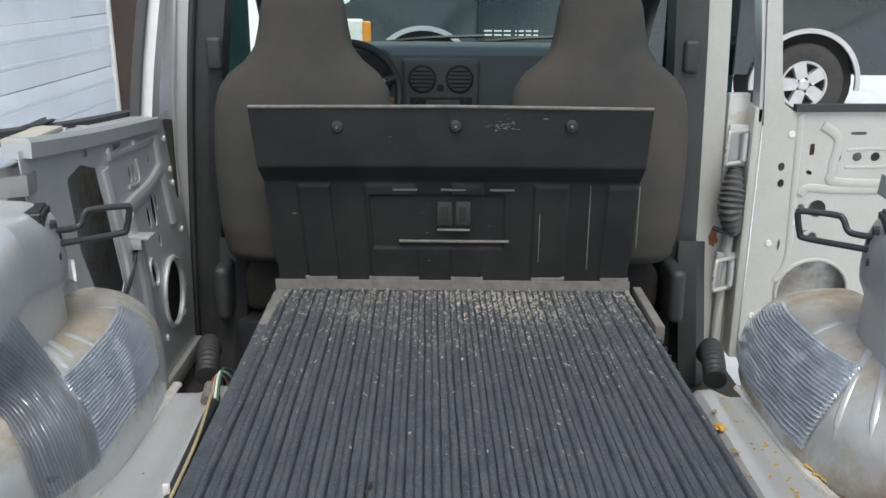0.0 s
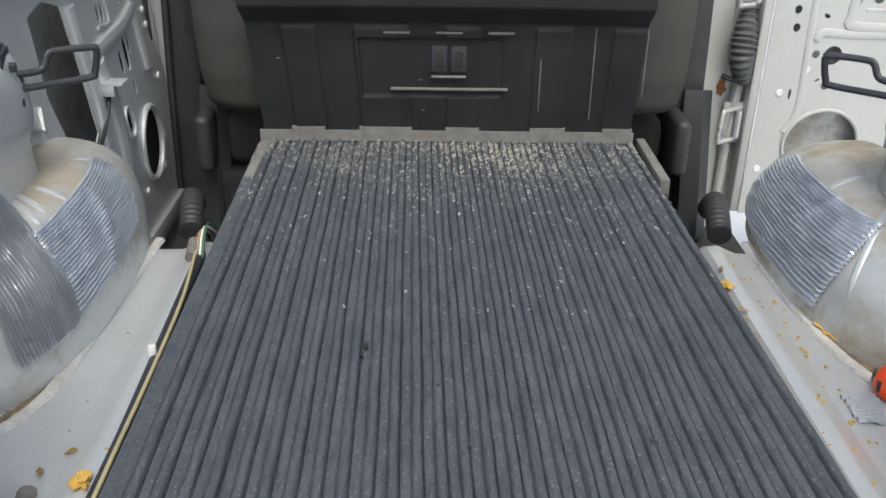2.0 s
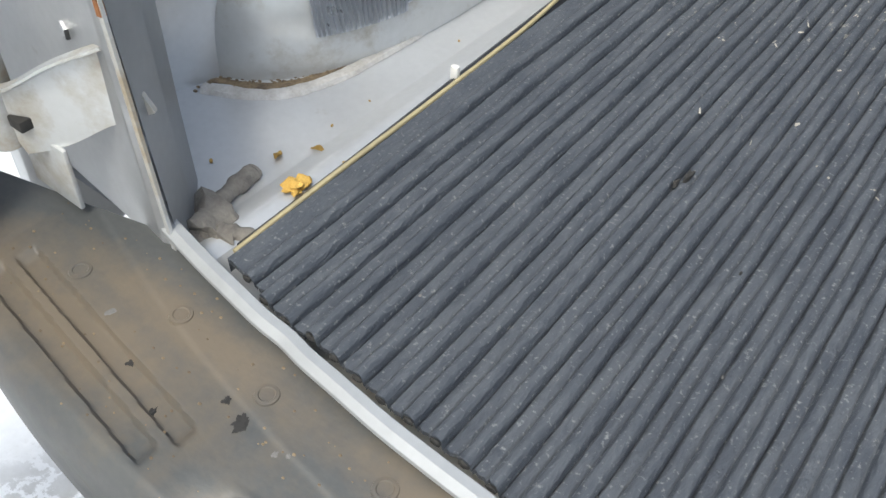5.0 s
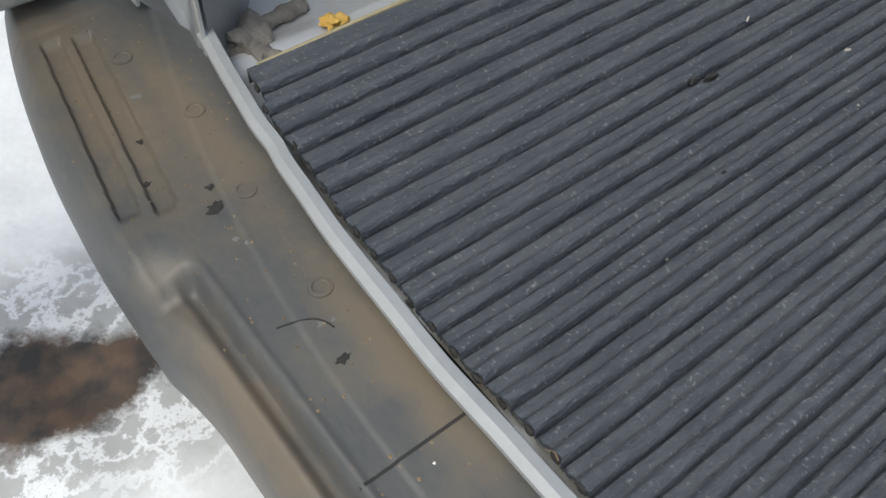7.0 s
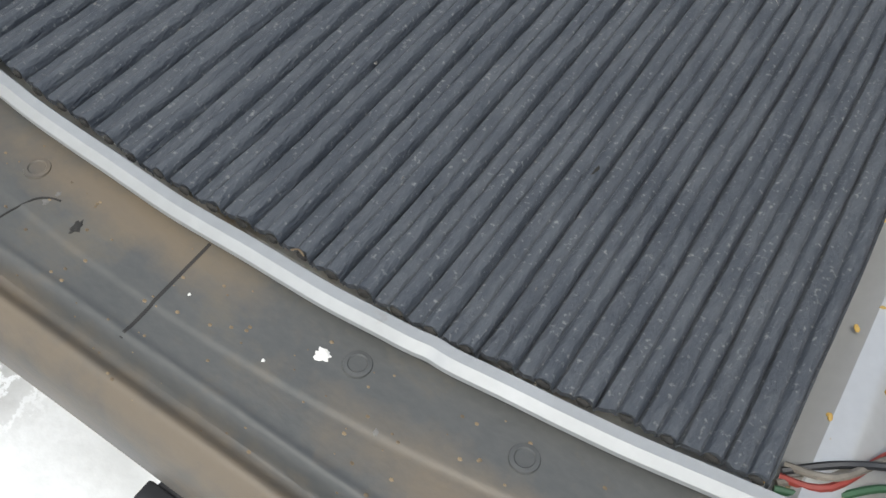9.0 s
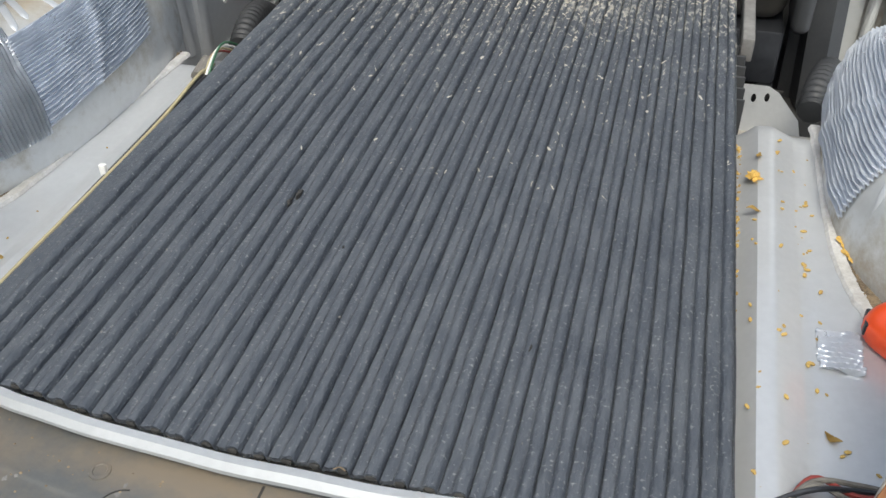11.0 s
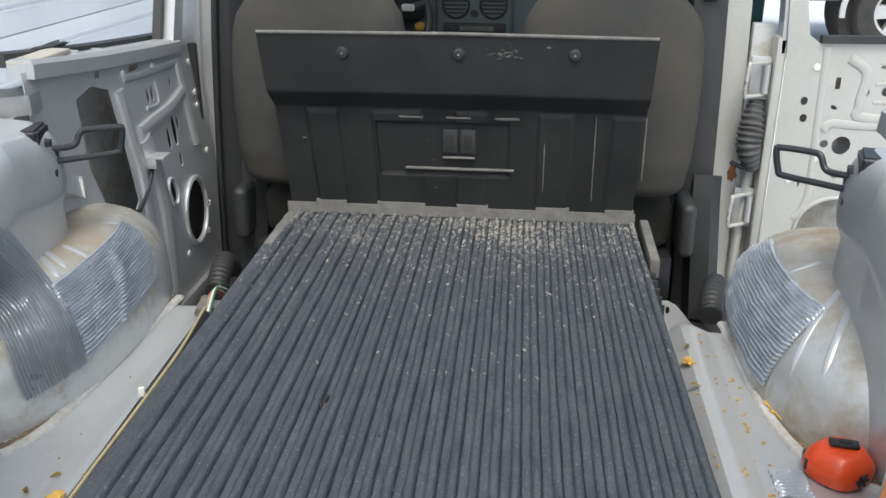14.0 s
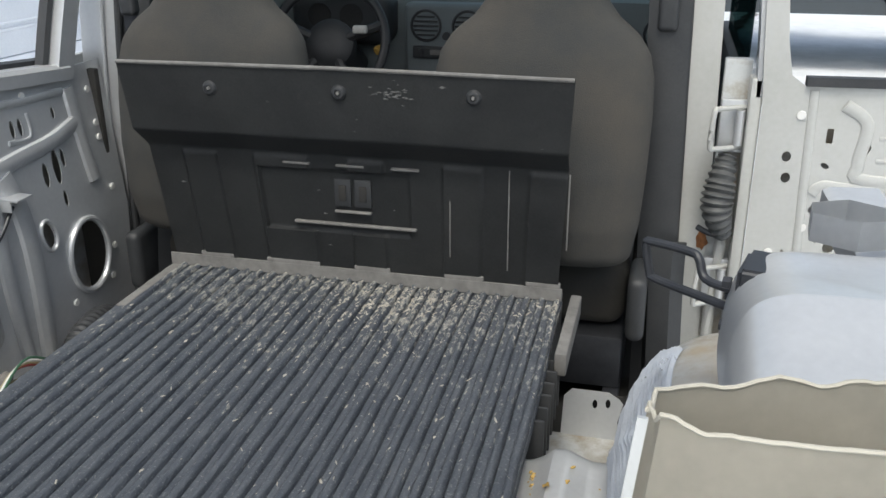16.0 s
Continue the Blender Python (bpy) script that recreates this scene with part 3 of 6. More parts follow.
def build_beads():
    for s in (-1, 1):
        line = ((0.634, 0.93), (0.640, 0.80), (0.647, 0.60), (0.653, 0.45), (0.664, 0.36), (0.70, 0.285), (0.78, 0.235)) if s < 0 else \
            ((0.612, 0.935), (0.618, 0.80), (0.624, 0.62), (0.636, 0.52), (0.660, 0.44), (0.70, 0.385), (0.78, 0.34))
        pts = smooth_path([(s * x, y, FLOOR + 0.003) for x, y in line], 14)
        rnd = random.Random(4)

        def sec(t):
            w = 0.011 + 0.0025 * noise.noise(Vector((t * 30, s, 0)))
            h = 0.0035 + 0.0015 * noise.noise(Vector((t * 55, s, 5)))
            return [(-w, -0.003), (-w * 0.7, h * 0.8), (0, h), (w * 0.7, h * 0.8), (w, -0.003)]
        part("seam_bead", sweep(pts, sec), SEALER, body, "rough pale seam sealer bead")
        # grit lying between bead and arch
        bm = bmesh.new()
        for k in range(420):
            t = rnd.random() ** 0.8
            p = pts[int(t * (len(pts) - 1))]
            out = Vector((s, 0, 0)) if p.y > 0.45 else Vector((s * 0.6, 0.8, 0))
            q = p + out * rnd.uniform(0.010, 0.032) + Vector((0, rnd.uniform(-0.02, 0.02), -0.002))
            r = rnd.uniform(0.0012, 0.0034)
            bmesh.ops.create_icosphere(bm, subdivisions=1, radius=r, matrix=Matrix.Translation(q) @ Matrix.Diagonal((1.3, 1.0, 0.5, 1)))
        part("grit", bm, DIRT, body, "brown grit along the wheel arch")
        strip = [p + (Vector((s * 0.024, 0, 0)) if p.y > 0.45 else Vector((s * 0.012, 0.02, 0))) - Vector((0, 0, 0.0022)) for p in pts]
        part("dirt_strip", sweep(strip, lambda t: [(-0.014 - 0.004 * noise.noise(Vector((t * 22, 3, s))), -0.002), (0, 0.0015), (0.014 + 0.004 * noise.noise(Vector((t * 18, 7, s))), -0.002)]),
             DIRT, body, "dirt packed beside the seam")


build_beads()


def rounded_block(lo, hi, bevel, m=None, taper=None):
    bm = box(lo, hi, 0)
    if taper:
        for v in bm.verts:
            v.co = Vector(taper(*v.co))
    bmesh.ops.bevel(bm, geom=bm.edges[:], offset=bevel, segments=5, affect="EDGES", profile=0.5)
    return bm


def build_tower(s):
    """Strut tower behind the door, with the seat striker on its face."""
    def skin(u, v):
        a, b = 2 * math.pi * u, math.pi / 2 * (1.35 * v - 0.35)

        def sp(q, e):
            return math.copysign(abs(q) ** e, q)
        x = 0.195 * sp(math.cos(a), 0.30) * sp(math.cos(b), 0.30)
        y = 0.215 * sp(math.sin(a), 0.30) * sp(math.cos(b), 0.30)
        z = 0.275 * sp(math.sin(b), 0.30)
        dent = 0.010 * math.exp(-((z - 0.10) / 0.02) ** 2)
        return (s * (0.93 + 0.015 * (s < 0) - x * (1 - 0.05 * (z < 0.1)) + dent), 0.565 + y, 0.148 + z - 0.05 * max(0.0, -y / 0.215) * (z > 0) - 0.012 * math.sin(y * 14) ** 2)
    tower = part("strut_tower", grid(96, 48, skin), SILVER, body, "rounded silver strut tower")
    part("tower_fillet", rounded_block((0.83, 0.66, 0.0), (0.97, 0.93, 0.30), 0.05, taper=lambda x, y, z: (s * (x + 0.05 * (y > 0.8)), y, z - 0.12 * (y > 0.8) * (z > 0.1))), SILVER, tower)
    # lower flange and weld line
    part("tower_seam", tube([(s * 0.775, 0.50, 0.12), (s * 0.768, 0.72, 0.135), (s * 0.80, 0.86, 0.10)], 0.004, 8), SILVER, tower)
    # striker: rubber plate and bent wire loop
    sx = s * (0.764 if s > 0 else 0.780)
    m = Matrix.Translation((sx, 0.705, 0.345)) @ Matrix.Rotation(radians(-14 * s), 4, "Z")
    plate = bmesh.new()
    box((-0.008 if s > 0 else -0.034, -0.042, -0.058), (0.034 if s > 0 else 0.008, 0.042, 0.058), 0.0, bm=plate, m=m)
    bmesh.ops.bevel(plate, geom=plate.edges[:], offset=0.006, segments=3, affect="EDGES")
    st = part("striker_plate", plate, BLACK, tower, "black rubber striker pad")
    w = -s
    def P(a, b, c):
        return m @ Vector((w * (a + 0.010), b, c))
    loop = [P(0.004, 0.0, 0.012), P(0.045, 0.02, 0.012), P(0.058, 0.03, 0.034), P(0.072, 0.036, 0.040), P(0.128, 0.05, 0.040), P(0.136, 0.052, 0.034), P(0.128, 0.05, -0.004),
            P(0.118, 0.046, -0.012), P(0.05, 0.02, -0.014), P(0.004, 0.0, -0.014)]
    part("striker_loop", tube(loop, 0.0062, 10, 5), BLACK, st, "bent black steel striker loop")
    for b, c in ((-0.022, 0.03), (-0.012, -0.034), (0.01, 0.0)):
        part("bolt", cyl(P(0.006, b, c), P(0.016, b, c), 0.009, 0.008, 6), BLACK, st)
    for (y, z) in ((0.62, 0.34), (0.68, 0.20)):
        part("rivet_hole", cyl((sx - s * 0.002 + s * 0.045 * (1 - z / 0.45), y, z), (sx + s * 0.004 + s * 0.045 * (1 - z / 0.45), y, z), 0.004, None, 10), DARK, tower)
    return tower


tower_left = build_tower(-1)
tower_right = build_tower(1)


def build_quarters():
    """Inner quarter panels, cut pillars and the panel above each arch."""
    for s in (-1, 1):
        # wall behind tower and arch
        part("quarter_panel", box((min(s * 0.90, s * 0.93), 0.02, -0.30), (max(s * 0.90, s * 0.93), 1.02, 0.30), 0.004), SILVER, body, "silver inner quarter panel")
        bm = lathe([(0.0001, 0.24), (0.05, 0.235), (0.09, 0.20), (0.118, 0.14), (0.13, 0.05), (0.13, -0.20)], Matrix.Translation((s * 0.945, 0.30, 0.10)) @ Matrix.Diagonal((1.25 if s < 0 else 0.95, 1.5, 1.0 if s < 0 else 1.1, 1)), 40)
        part("quarter_bulge", bm, SILVER, body, "bluish silver inner quarter pressing")
        # top rail of the quarter, with the cut stub of the pillar
        rail = [(s * 0.95, 0.05, 0.26), (s * 0.955, 0.4, 0.30), (s * 0.955, 0.75, 0.36), (s * 0.93, 1.0, 0.40)]
        part("quarter_rail", sweep(smooth_path(rail, 6), [(-0.045, -0.03), (-0.045, 0.015), (-0.035, 0.02), (0.035, 0.02), (0.045, 0.012), (0.045, -0.03)]), SILVER, body)
        stub = [(s * 0.845, 0.80), (s * 0.90, 0.77), (s * 0.945, 0.79), (s * 0.95, 0.84), (s * 0.90, 0.87), (s * 0.85, 0.85)]
        b2 = bmesh.new()
        lo = [b2.verts.new((x, y, 0.40)) for x, y in stub]
        hi = [b2.verts.new((x, y, 0.440 + 0.006 * noise.noise(Vector((x * 30, y * 30, 0))))) for x, y in stub]
        for k in range(6):
            b2.faces.new((lo[k], lo[(k + 1) % 6], hi[(k + 1) % 6], hi[k]))
        bmesh.ops.solidify(b2, geom=b2.faces[:], thickness=0.003)
        part("cut_pillar_stub", b2, SILVER, body, "sawn-off hollow pillar stub")


build_quarters()


def build_rear_pillar(s):
    """Rear corner pillar, a hollow box section sawn off at the top."""
    # plan of each skin: foot x, y and head x, y; the head stands at height h
    if s > 0:
        near = [(0.598, 0.0, 0.648, 0.076), (0.610, -0.006, 0.656, 0.070), (0.64, 0.005, 0.70, 0.068), (0.78, 0.02, 0.785, 0.068), (0.95, 0.03, 0.95, 0.07)]
        side = [(0.598, 0.005, 0.648, 0.082), (0.622, 0.055, 0.650, 0.095), (0.648, 0.100, 0.653, 0.108)]
        far = [(0.648, 0.100, 0.653, 0.108), (0.75, 0.112, 0.745, 0.148), (0.85, 0.12, 0.82, 0.172), (0.95, 0.13, 0.96, 0.20)]
        heads = (0.542, 0.538, 0.538)
    else:
        near = [(0.560, 0.0, 0.609, 0.01), (0.575, -0.006, 0.622, 0.004), (0.64, 0.005, 0.673, 0.015), (0.78, 0.02, 0.791, 0.03), (0.95, 0.03, 0.955, 0.04)]
        side = [(0.560, 0.005, 0.609, 0.015), (0.600, 0.055, 0.629, 0.065), (0.648, 0.100, 0.653, 0.11)]
        far = [(0.648, 0.100, 0.653, 0.11), (0.75, 0.112, 0.767, 0.122), (0.95, 0.13, 0.955, 0.14)]
        heads = (0.56, 0.542, 0.542)

    def edge(p, v, h):
        rise = v ** 1.25
        return (s * (p[0] + (p[2] - p[0]) * rise - 0.015 * (1 - v) ** 3), p[1] + (p[3] - p[1]) * v ** 1.1, -0.05 + (h + 0.05) * v)

    def wall(line, h, name, mat, label):
        def f(u, v):
            k = u * (len(line) - 1)
            i = min(int(k), len(line) - 2)
            t = k - i
            p = [a * (1 - t) + b * t for a, b in zip(line[i], line[i + 1])]
            x, y, z = edge(p, v, h)
            jag = 0.006 * noise.noise(Vector((u * 9, s, h * 50))) + 0.003 * noise.noise(Vector((u * 40, s, h * 50))) if v > 0.98 else 0
            bow = 0.006 * math.sin(u * 7 + s) * v
            return (x, y + bow, z + jag)
        bm = grid(40, 26, f)
        bmesh.ops.solidify(bm, geom=bm.faces[:], thickness=0.0025)
        part(name, bm, mat, body, label)
        rim = [f(q / 40, 1.0) for q in range(41)]
        part("sawn_edge", sweep(rim, circle(0.0016, 6)), CREAM, body, "bare sawn edge of the pillar skin")
    wall(side, heads[1], "pillar_side_skin", SILVER, "silver inner skin of the sawn-off rear pillar")
    wall(far, heads[2], "pillar_far_skin", CREAM if s > 0 else SILVER, "primed far skin of the sawn-off rear pillar")
    wall(near, heads[0], "pillar_outer_skin", CREAM if s > 0 else SILVER, "cream primed skin of the sawn-off rear pillar")
    # folded weld flange down the edge with rust spots
    pts = [Vector(edge(near[0], v, heads[0])) - Vector((s * 0.002, 0.004, 0)) for v in np.linspace(0, 1, 20)]
    part("weld_flange", sweep(pts, [(-0.002, -0.0035), (0.002, -0.0035), (0.002, 0.003), (-0.002, 0.003)], up=(s, 0, 0)), SILVER_DUSTY, body, "folded weld flange")
    hi = 20 if s > 0 else 17
    part("rust_streak", sweep(pts[9 if s < 0 else 3:hi - (4 if s > 0 else 0)], lambda t: [(-0.003, -0.003 - 0.003 * noise.noise(Vector((t * 8, 1, 0)))), (0.0032, -0.002), (0.0032, 0.004 + 0.004 * noise.noise(Vector((t * 9, 0, 2)))), (-0.003, 0.003)], up=(s, 0, 0)),
         RUST, body, "orange rust along the flange")


build_rear_pillar(-1)
build_rear_pillar(1)


def build_sill():
    xs = np.linspace(-0.60, 0.60, 160)
    top = [(x, rear_edge(x) - 0.006 + 0.0015 * noise.noise(Vector((x * 12, 0, 0))), 0.0) for x in xs]
    def kink(x):
        return 0.003 * math.exp(-((x + 0.355) / 0.022) ** 2) + 0.0025 * math.exp(-((x - 0.22) / 0.012) ** 2)
    sec = [(-0.0055, -0.006), (-0.0058, -0.001), (-0.004, 0.0022), (0.006, 0.0026), (0.0135, -0.004), (0.0135, -0.010)]
    part("sill_lip", sweep([(x, y - 0.0045 + kink(x), z - 0.005 - 0.6 * kink(x)) for x, y, z in top], sec), LIP, body, "bright silver lip of the rear sill, dented")
    part("sill_seal", sweep([(x, y - 0.0068, -0.024) for x, y, z in top], [(-0.003, -0.014), (-0.003, 0.014), (0.003, 0.016), (0.003, -0.014)]), SEAL, body, "grey seal under the lip")
    for x, r in ((-0.005, 0.009), (-0.30, 0.005)):
        part("rust_spot", lumpy((x, rear_edge(x) - 0.0145, -0.014), (r, 0.0016, r * 0.7), 3, 0.9), RUST, body, "small rust spot")


build_sill()

# ---- rear bumper ----
bumper = thing("rear_bumper", (0, -0.12, -0.12), "scuffed dark grey plastic rear bumper with brown dirt", "bumper")


def step_in(a, b, v):
    t = max(0.0, min(1.0, (v - a) / (b - a)))
    return t * t * (3 - 2 * t)


def bumper_inner(x):
    return rear_edge(min(abs(x), 0.56)) - 0.017 - 0.25 * max(0, abs(x) - 0.56)


def bumper_outer(x):
    ax = abs(x)
    return -0.204 - 0.017 * step_in(0.16, 0.32, ax) + 0.36 * max(0.0, ax - 0.37) ** 2


def bumper_z(x, y):
    """Height of the bumper's top: flat deck, recessed foot step with a rolled edge, grooves at both ends."""
    ax = abs(x)
    yi, yo = bumper_inner(x), bumper_outer(x)
    v = (yi - y) / (yi - yo)
    z = -0.028 - 0.010 * min(1.0, v)
    # foot step in the middle
    k = step_in(0.294, 0.264, ax)
    z -= k * (0.024 * step_in(-0.158, -0.170, y) - 0.007 * step_in(-0.174, -0.186, y))
    z += 0.0016 * math.exp(-((y + 0.155) / 0.004) ** 2) * k
    # smooth hollow where the step ends
    z -= 0.012 * math.exp(-((ax - 0.285) / 0.03) ** 2 - ((y + 0.20) / 0.028) ** 2)
    # long grooves at both ends
    for gy, g0, g1 in ((-0.147, 0.366, 0.66), (-0.183, 0.380, 0.67)):
        gy2 = gy + 0.14 * (ax - 0.37)
        if g0 - 0.012 < ax < g1 + 0.012:
            e = step_in(-0.012, 0.004, min(ax - g0, g1 - ax))
            z -= 0.008 * e * step_in(0.0135, 0.0095, abs(y - gy2))
    # break line along the deck
    z -= 0.0016 * step_in(0.003, -0.004, y + 0.124 - 0.25 * x * x) * (ax < 0.70)
    # rounded outer shoulder
    z -= 0.022 * max(0.0, (v - 0.88) / 0.12) ** 2
    return z + 0.0010 * noise.noise(Vector((x * 9, y * 9, 0)))


def build_bumper():
    def top(u, v):
        x = -0.80 + 1.6 * u
        yi, yo = bumper_inner(x), bumper_outer(x)
        y = yi + (yo - yi) * v
        return (x, y, bumper_z(x, y))
    nu, nv = 400, 90
    bm = grid(nu, nv, top)
    bm.verts.ensure_lookup_table()
    prev = last = bm.verts[nv * (nu + 1):(nv + 1) * (nu + 1)]
    for dy, dz in ((-0.004, -0.010), (-0.005, -0.05), (-0.002, -0.10), (0.015, -0.15)):
        row = [bm.verts.new((v.co.x, v.co.y + dy, v.co.z + dz)) for v in last]
        for a, b, c, d in zip(prev, prev[1:], row[1:], row):
            bm.faces.new((a, b, c, d))
        prev = row
    part("cover", bm, BUMPER, bumper)
    seam = [(0.0, y, bumper_z(0, y) - 0.0004) for y in np.linspace(-0.052, -0.160, 24)]
    part("seam", sweep(seam, [(-0.0016, -0.003), (-0.0016, 0.0008), (0.0016, 0.0008), (0.0016, -0.003)]), DARK, bumper, "dark joint across the bumper top")
    for x, y in ((-0.334, -0.074), (-0.185, -0.079), (0.174, -0.072), (0.325, -0.064), (-0.47, -0.060), (0.47, -0.052), (-0.60, -0.085), (0.60, -0.07)):
        part("push_pin", lathe([(0.0001, 0.0004), (0.0075, 0.0005), (0.0085, 0.0016), (0.0120, 0.0012), (0.0132, -0.002)], Matrix.Translation((x, y, bumper_z(x, y) + 0.0004)), 24), BUMPER, bumper, "round plastic push pin")
    for x, y, r in ((-0.332, -0.107, 0.0085), (-0.108, -0.104, 0.0055), (-0.41, -0.15, 0.005), (-0.47, -0.125, 0.004), (-0.36, -0.10, 0.004)):
        part("torn_hole", lumpy((x, y, bumper_z(x, y)), (r * 0.8, r * 1.2, 0.0012), seed=int(r * 900), amount=0.9, sub=3), DARK, bumper, "torn dark hole")
    for x, y, r in ((0.146, -0.081, 0.0065), (0.41, -0.066, 0.0035), (0.02, -0.10, 0.0014), (0.11, -0.112, 0.0016)):
        part("paint_chip", lumpy((x, y, bumper_z(x, y)), (r, r * 0.8, 0.0011), 5, 0.9), WHITE, bumper, "white paint chip")
    for x, y, r in ((-0.285, -0.112, 0.0035), (-0.274, -0.106, 0.003), (-0.148, -0.088, 0.003), (-0.15, -0.10, 0.004), (-0.53, -0.10, 0.005), (0.33, -0.10, 0.003), (0.22, -0.11, 0.003)):
        part("scuff", lumpy((x, y, bumper_z(x, y)), (r * 0.7, r, 0.0005), int(x * 100), 0.9), DUST, bumper, "pale scuff")
    crack = [(x, y, bumper_z(x, y) + 0.0003) for x, y in ((-0.172, -0.135), (-0.168, -0.120), (-0.160, -0.104), (-0.150, -0.096), (-0.140, -0.093))]
    part("crack", tube(crack, 0.0010, 6), DARK, bumper, "crack in the plastic")
    rnd = random.Random(31)
    bm = bmesh.new()
    for k in range(240):
        x = rnd.uniform(-0.7, 0.6)
        y = bumper_inner(x) + (bumper_outer(x) - bumper_inner(x)) * rnd.uniform(0.05, 0.93)
        r = rnd.uniform(0.0006, 0.0019)
        bmesh.ops.create_icosphere(bm, subdivisions=1, radius=r, matrix=Matrix.Translation((x, y, bumper_z(x, y))) @ Matrix.Diagonal((1.3, 1, 0.6, 1)))
    tagged(part("grit", bm, DIRT, bumper), "dark grit on the bumper", kind="stuff")


build_bumper()

hitch = thing("tow_bar", (0.03, -0.25, -0.29), "black square steel tow bar under the bumper", "tow bar")
part("tube", box((0.022, -0.30, -0.29), (0.072, 0.2, -0.24), 0.004), BLACK, hitch)
part("collar", box((0.015, -0.225, -0.297), (0.079, -0.20, -0.233), 0.004), BLACK, hitch)

# ---- left tailgate hinge and edge of the open gate ----
gate = thing("open_tailgate", (-0.95, -0.3, -0.10), "silver tailgate swung open on its hinge", "tailgate")
part("gate_skin", rounded_block((-0.945, -1.1, -0.03), (-0.722, -0.075, 0.75), 0.045), SILVER_DUSTY, gate)
arm = smooth_path([(-0.585, 0.02, 0.160), (-0.635, -0.006, 0.132), (-0.685, -0.030, 0.096), (-0.725, -0.05, 0.078)], 6)
part("hinge_arm", sweep(arm, [(-0.004, -0.040), (-0.004, 0.036), (-0.014, 0.040), (-0.014, 0.043), (0.0, 0.043), (0.002, 0.040), (0.002, -0.040)]), SILVER_DUSTY, gate, "flat silver hinge arm with a folded edge")
part("arm_slot", box((-0.716, -0.053, 0.078), (-0.694, -0.036, 0.092), 0.002), DARK, gate, "dark slot in the hinge arm")
part("hinge_knuckle", cyl((-0.738, -0.05, 0.045), (-0.738, -0.05, 0.16), 0.022, None, 24, bevel=0.004), SILVER_DUSTY, gate, "dusty hinge knuckle")
part("check_bracket", box((-0.745, -0.034, -0.022), (-0.662, -0.028, 0.060), 0.002), SILVER_DUSTY, gate, "dusty bracket under the hinge")
part("hinge_bolt", cyl((-0.665, 0.03, 0.18), (-0.672, 0.01, 0.18), 0.012, 0.011, 6), CHROME, gate)

# ---- doors and door pillars ----


def build_left_door():
    d = thing("rear_door", (-0.88, 1.3, -0.3), "closed silver rear door without its trim panel", "door", "rear doors")

    def place(u, v, w):
        # u along y, v up; leans outwards towards the sill line
        return (-0.815 - 0.10 * max(0, v) - w, u, v)
    outer = [(0.84, -0.30), (1.72, -0.30), (1.745, 0.0), (1.76, 0.40), (1.60, 0.395), (1.2, 0.42), (0.84, 0.455)]
    holes = [
        [(1.02, 0.36), (1.10, 0.375), (1.18, 0.35), (1.185, 0.29), (1.195, 0.24), (1.20, 0.16), (1.205, 0.06), (1.16, 0.03), (1.10, 0.055), (1.04, 0.11), (1.01, 0.2)],
        oval(1.545, -0.085, 0.075, 0.092, 24),
        oval(1.405, 0.018, 0.020, 0.034, 12, 10),
        oval(1.378, 0.292, 0.008, 0.022, 10), oval(1.405, 0.292, 0.008, 0.022, 10),
        oval(1.45, 0.16, 0.011, 0.032, 10), oval(1.495, 0.17, 0.014, 0.045, 12), oval(1.525, 0.185, 0.008, 0.024, 10), oval(1.50, 0.085, 0.008, 0.022, 10),
        oval(1.255, 0.27, 0.006, 0.016, 8), oval(1.53, 0.30, 0.007, 0.016, 8), oval(1.36, 0.10, 0.006, 0.006, 8),
        rounded(1.125, 0.385, 1.155, 0.402, 0.007), rounded(1.30, 0.368, 1.36, 0.382, 0.006),
    ]
    part("inner_panel", sheet(outer, holes, 0.003, place), SILVER, d)
    part("outer_skin", box((-0.96, 0.80, -0.32), (-0.945, 2.0, 0.40), 0.004), SILVER_DUSTY, d)
    # added end plate, painted near-black for the shade inside the door
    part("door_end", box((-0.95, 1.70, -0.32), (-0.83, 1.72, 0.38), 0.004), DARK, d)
    part("door_base", box((-0.99, 0.80, -0.35), (-0.80, 1.74, -0.30), 0.004), SILVER, d)
    # pressed stiffeners
    def ridge(points, r, name="pressing"):
        part(name, sweep(smooth_path([place(u, v, -0.002) for u, v in points], 6), circle(r, 10, 1.0, 0.45), up=(1, 0, 0)), SILVER, d)
    ridge([(1.22, 0.34), (1.235, 0.22), (1.25, 0.12), (1.24, -0.05), (1.26, -0.25)], 0.022)
    ridge([(1.30, 0.20), (1.33, 0.10), (1.335, -0.05), (1.33, -0.28)], 0.030)
    ridge([(1.28, 0.215), (1.38, 0.225), (1.50, 0.235), (1.60, 0.26)], 0.022)
    ridge([(1.60, 0.35), (1.61, 0.22), (1.625, 0.1)], 0.022)
    ridge([(1.26, 0.36), (1.42, 0.35), (1.58, 0.345)], 0.010)
    ridge([(1.355, 0.265), (1.43, 0.262), (1.435, 0.32)], 0.006)
    # speaker rim
    rim = [place(u, v, -0.003) for u, v in oval(1.545, -0.085, 0.082, 0.099, 40)]
    part("speaker_rim", sweep(rim + rim[:2], circle(0.008, 8), up=(1, 0, 0), caps=False), SILVER, d, "raised rim of the speaker opening")
    part("slot_rim", sweep([place(u, v, -0.002) for u, v in oval(1.405, 0.018, 0.026, 0.040, 24, 10)] + [place(*oval(1.405, 0.018, 0.026, 0.040, 24, 10)[0], -0.002)], circle(0.005, 8), up=(1, 0, 0), caps=False), SILVER, d)
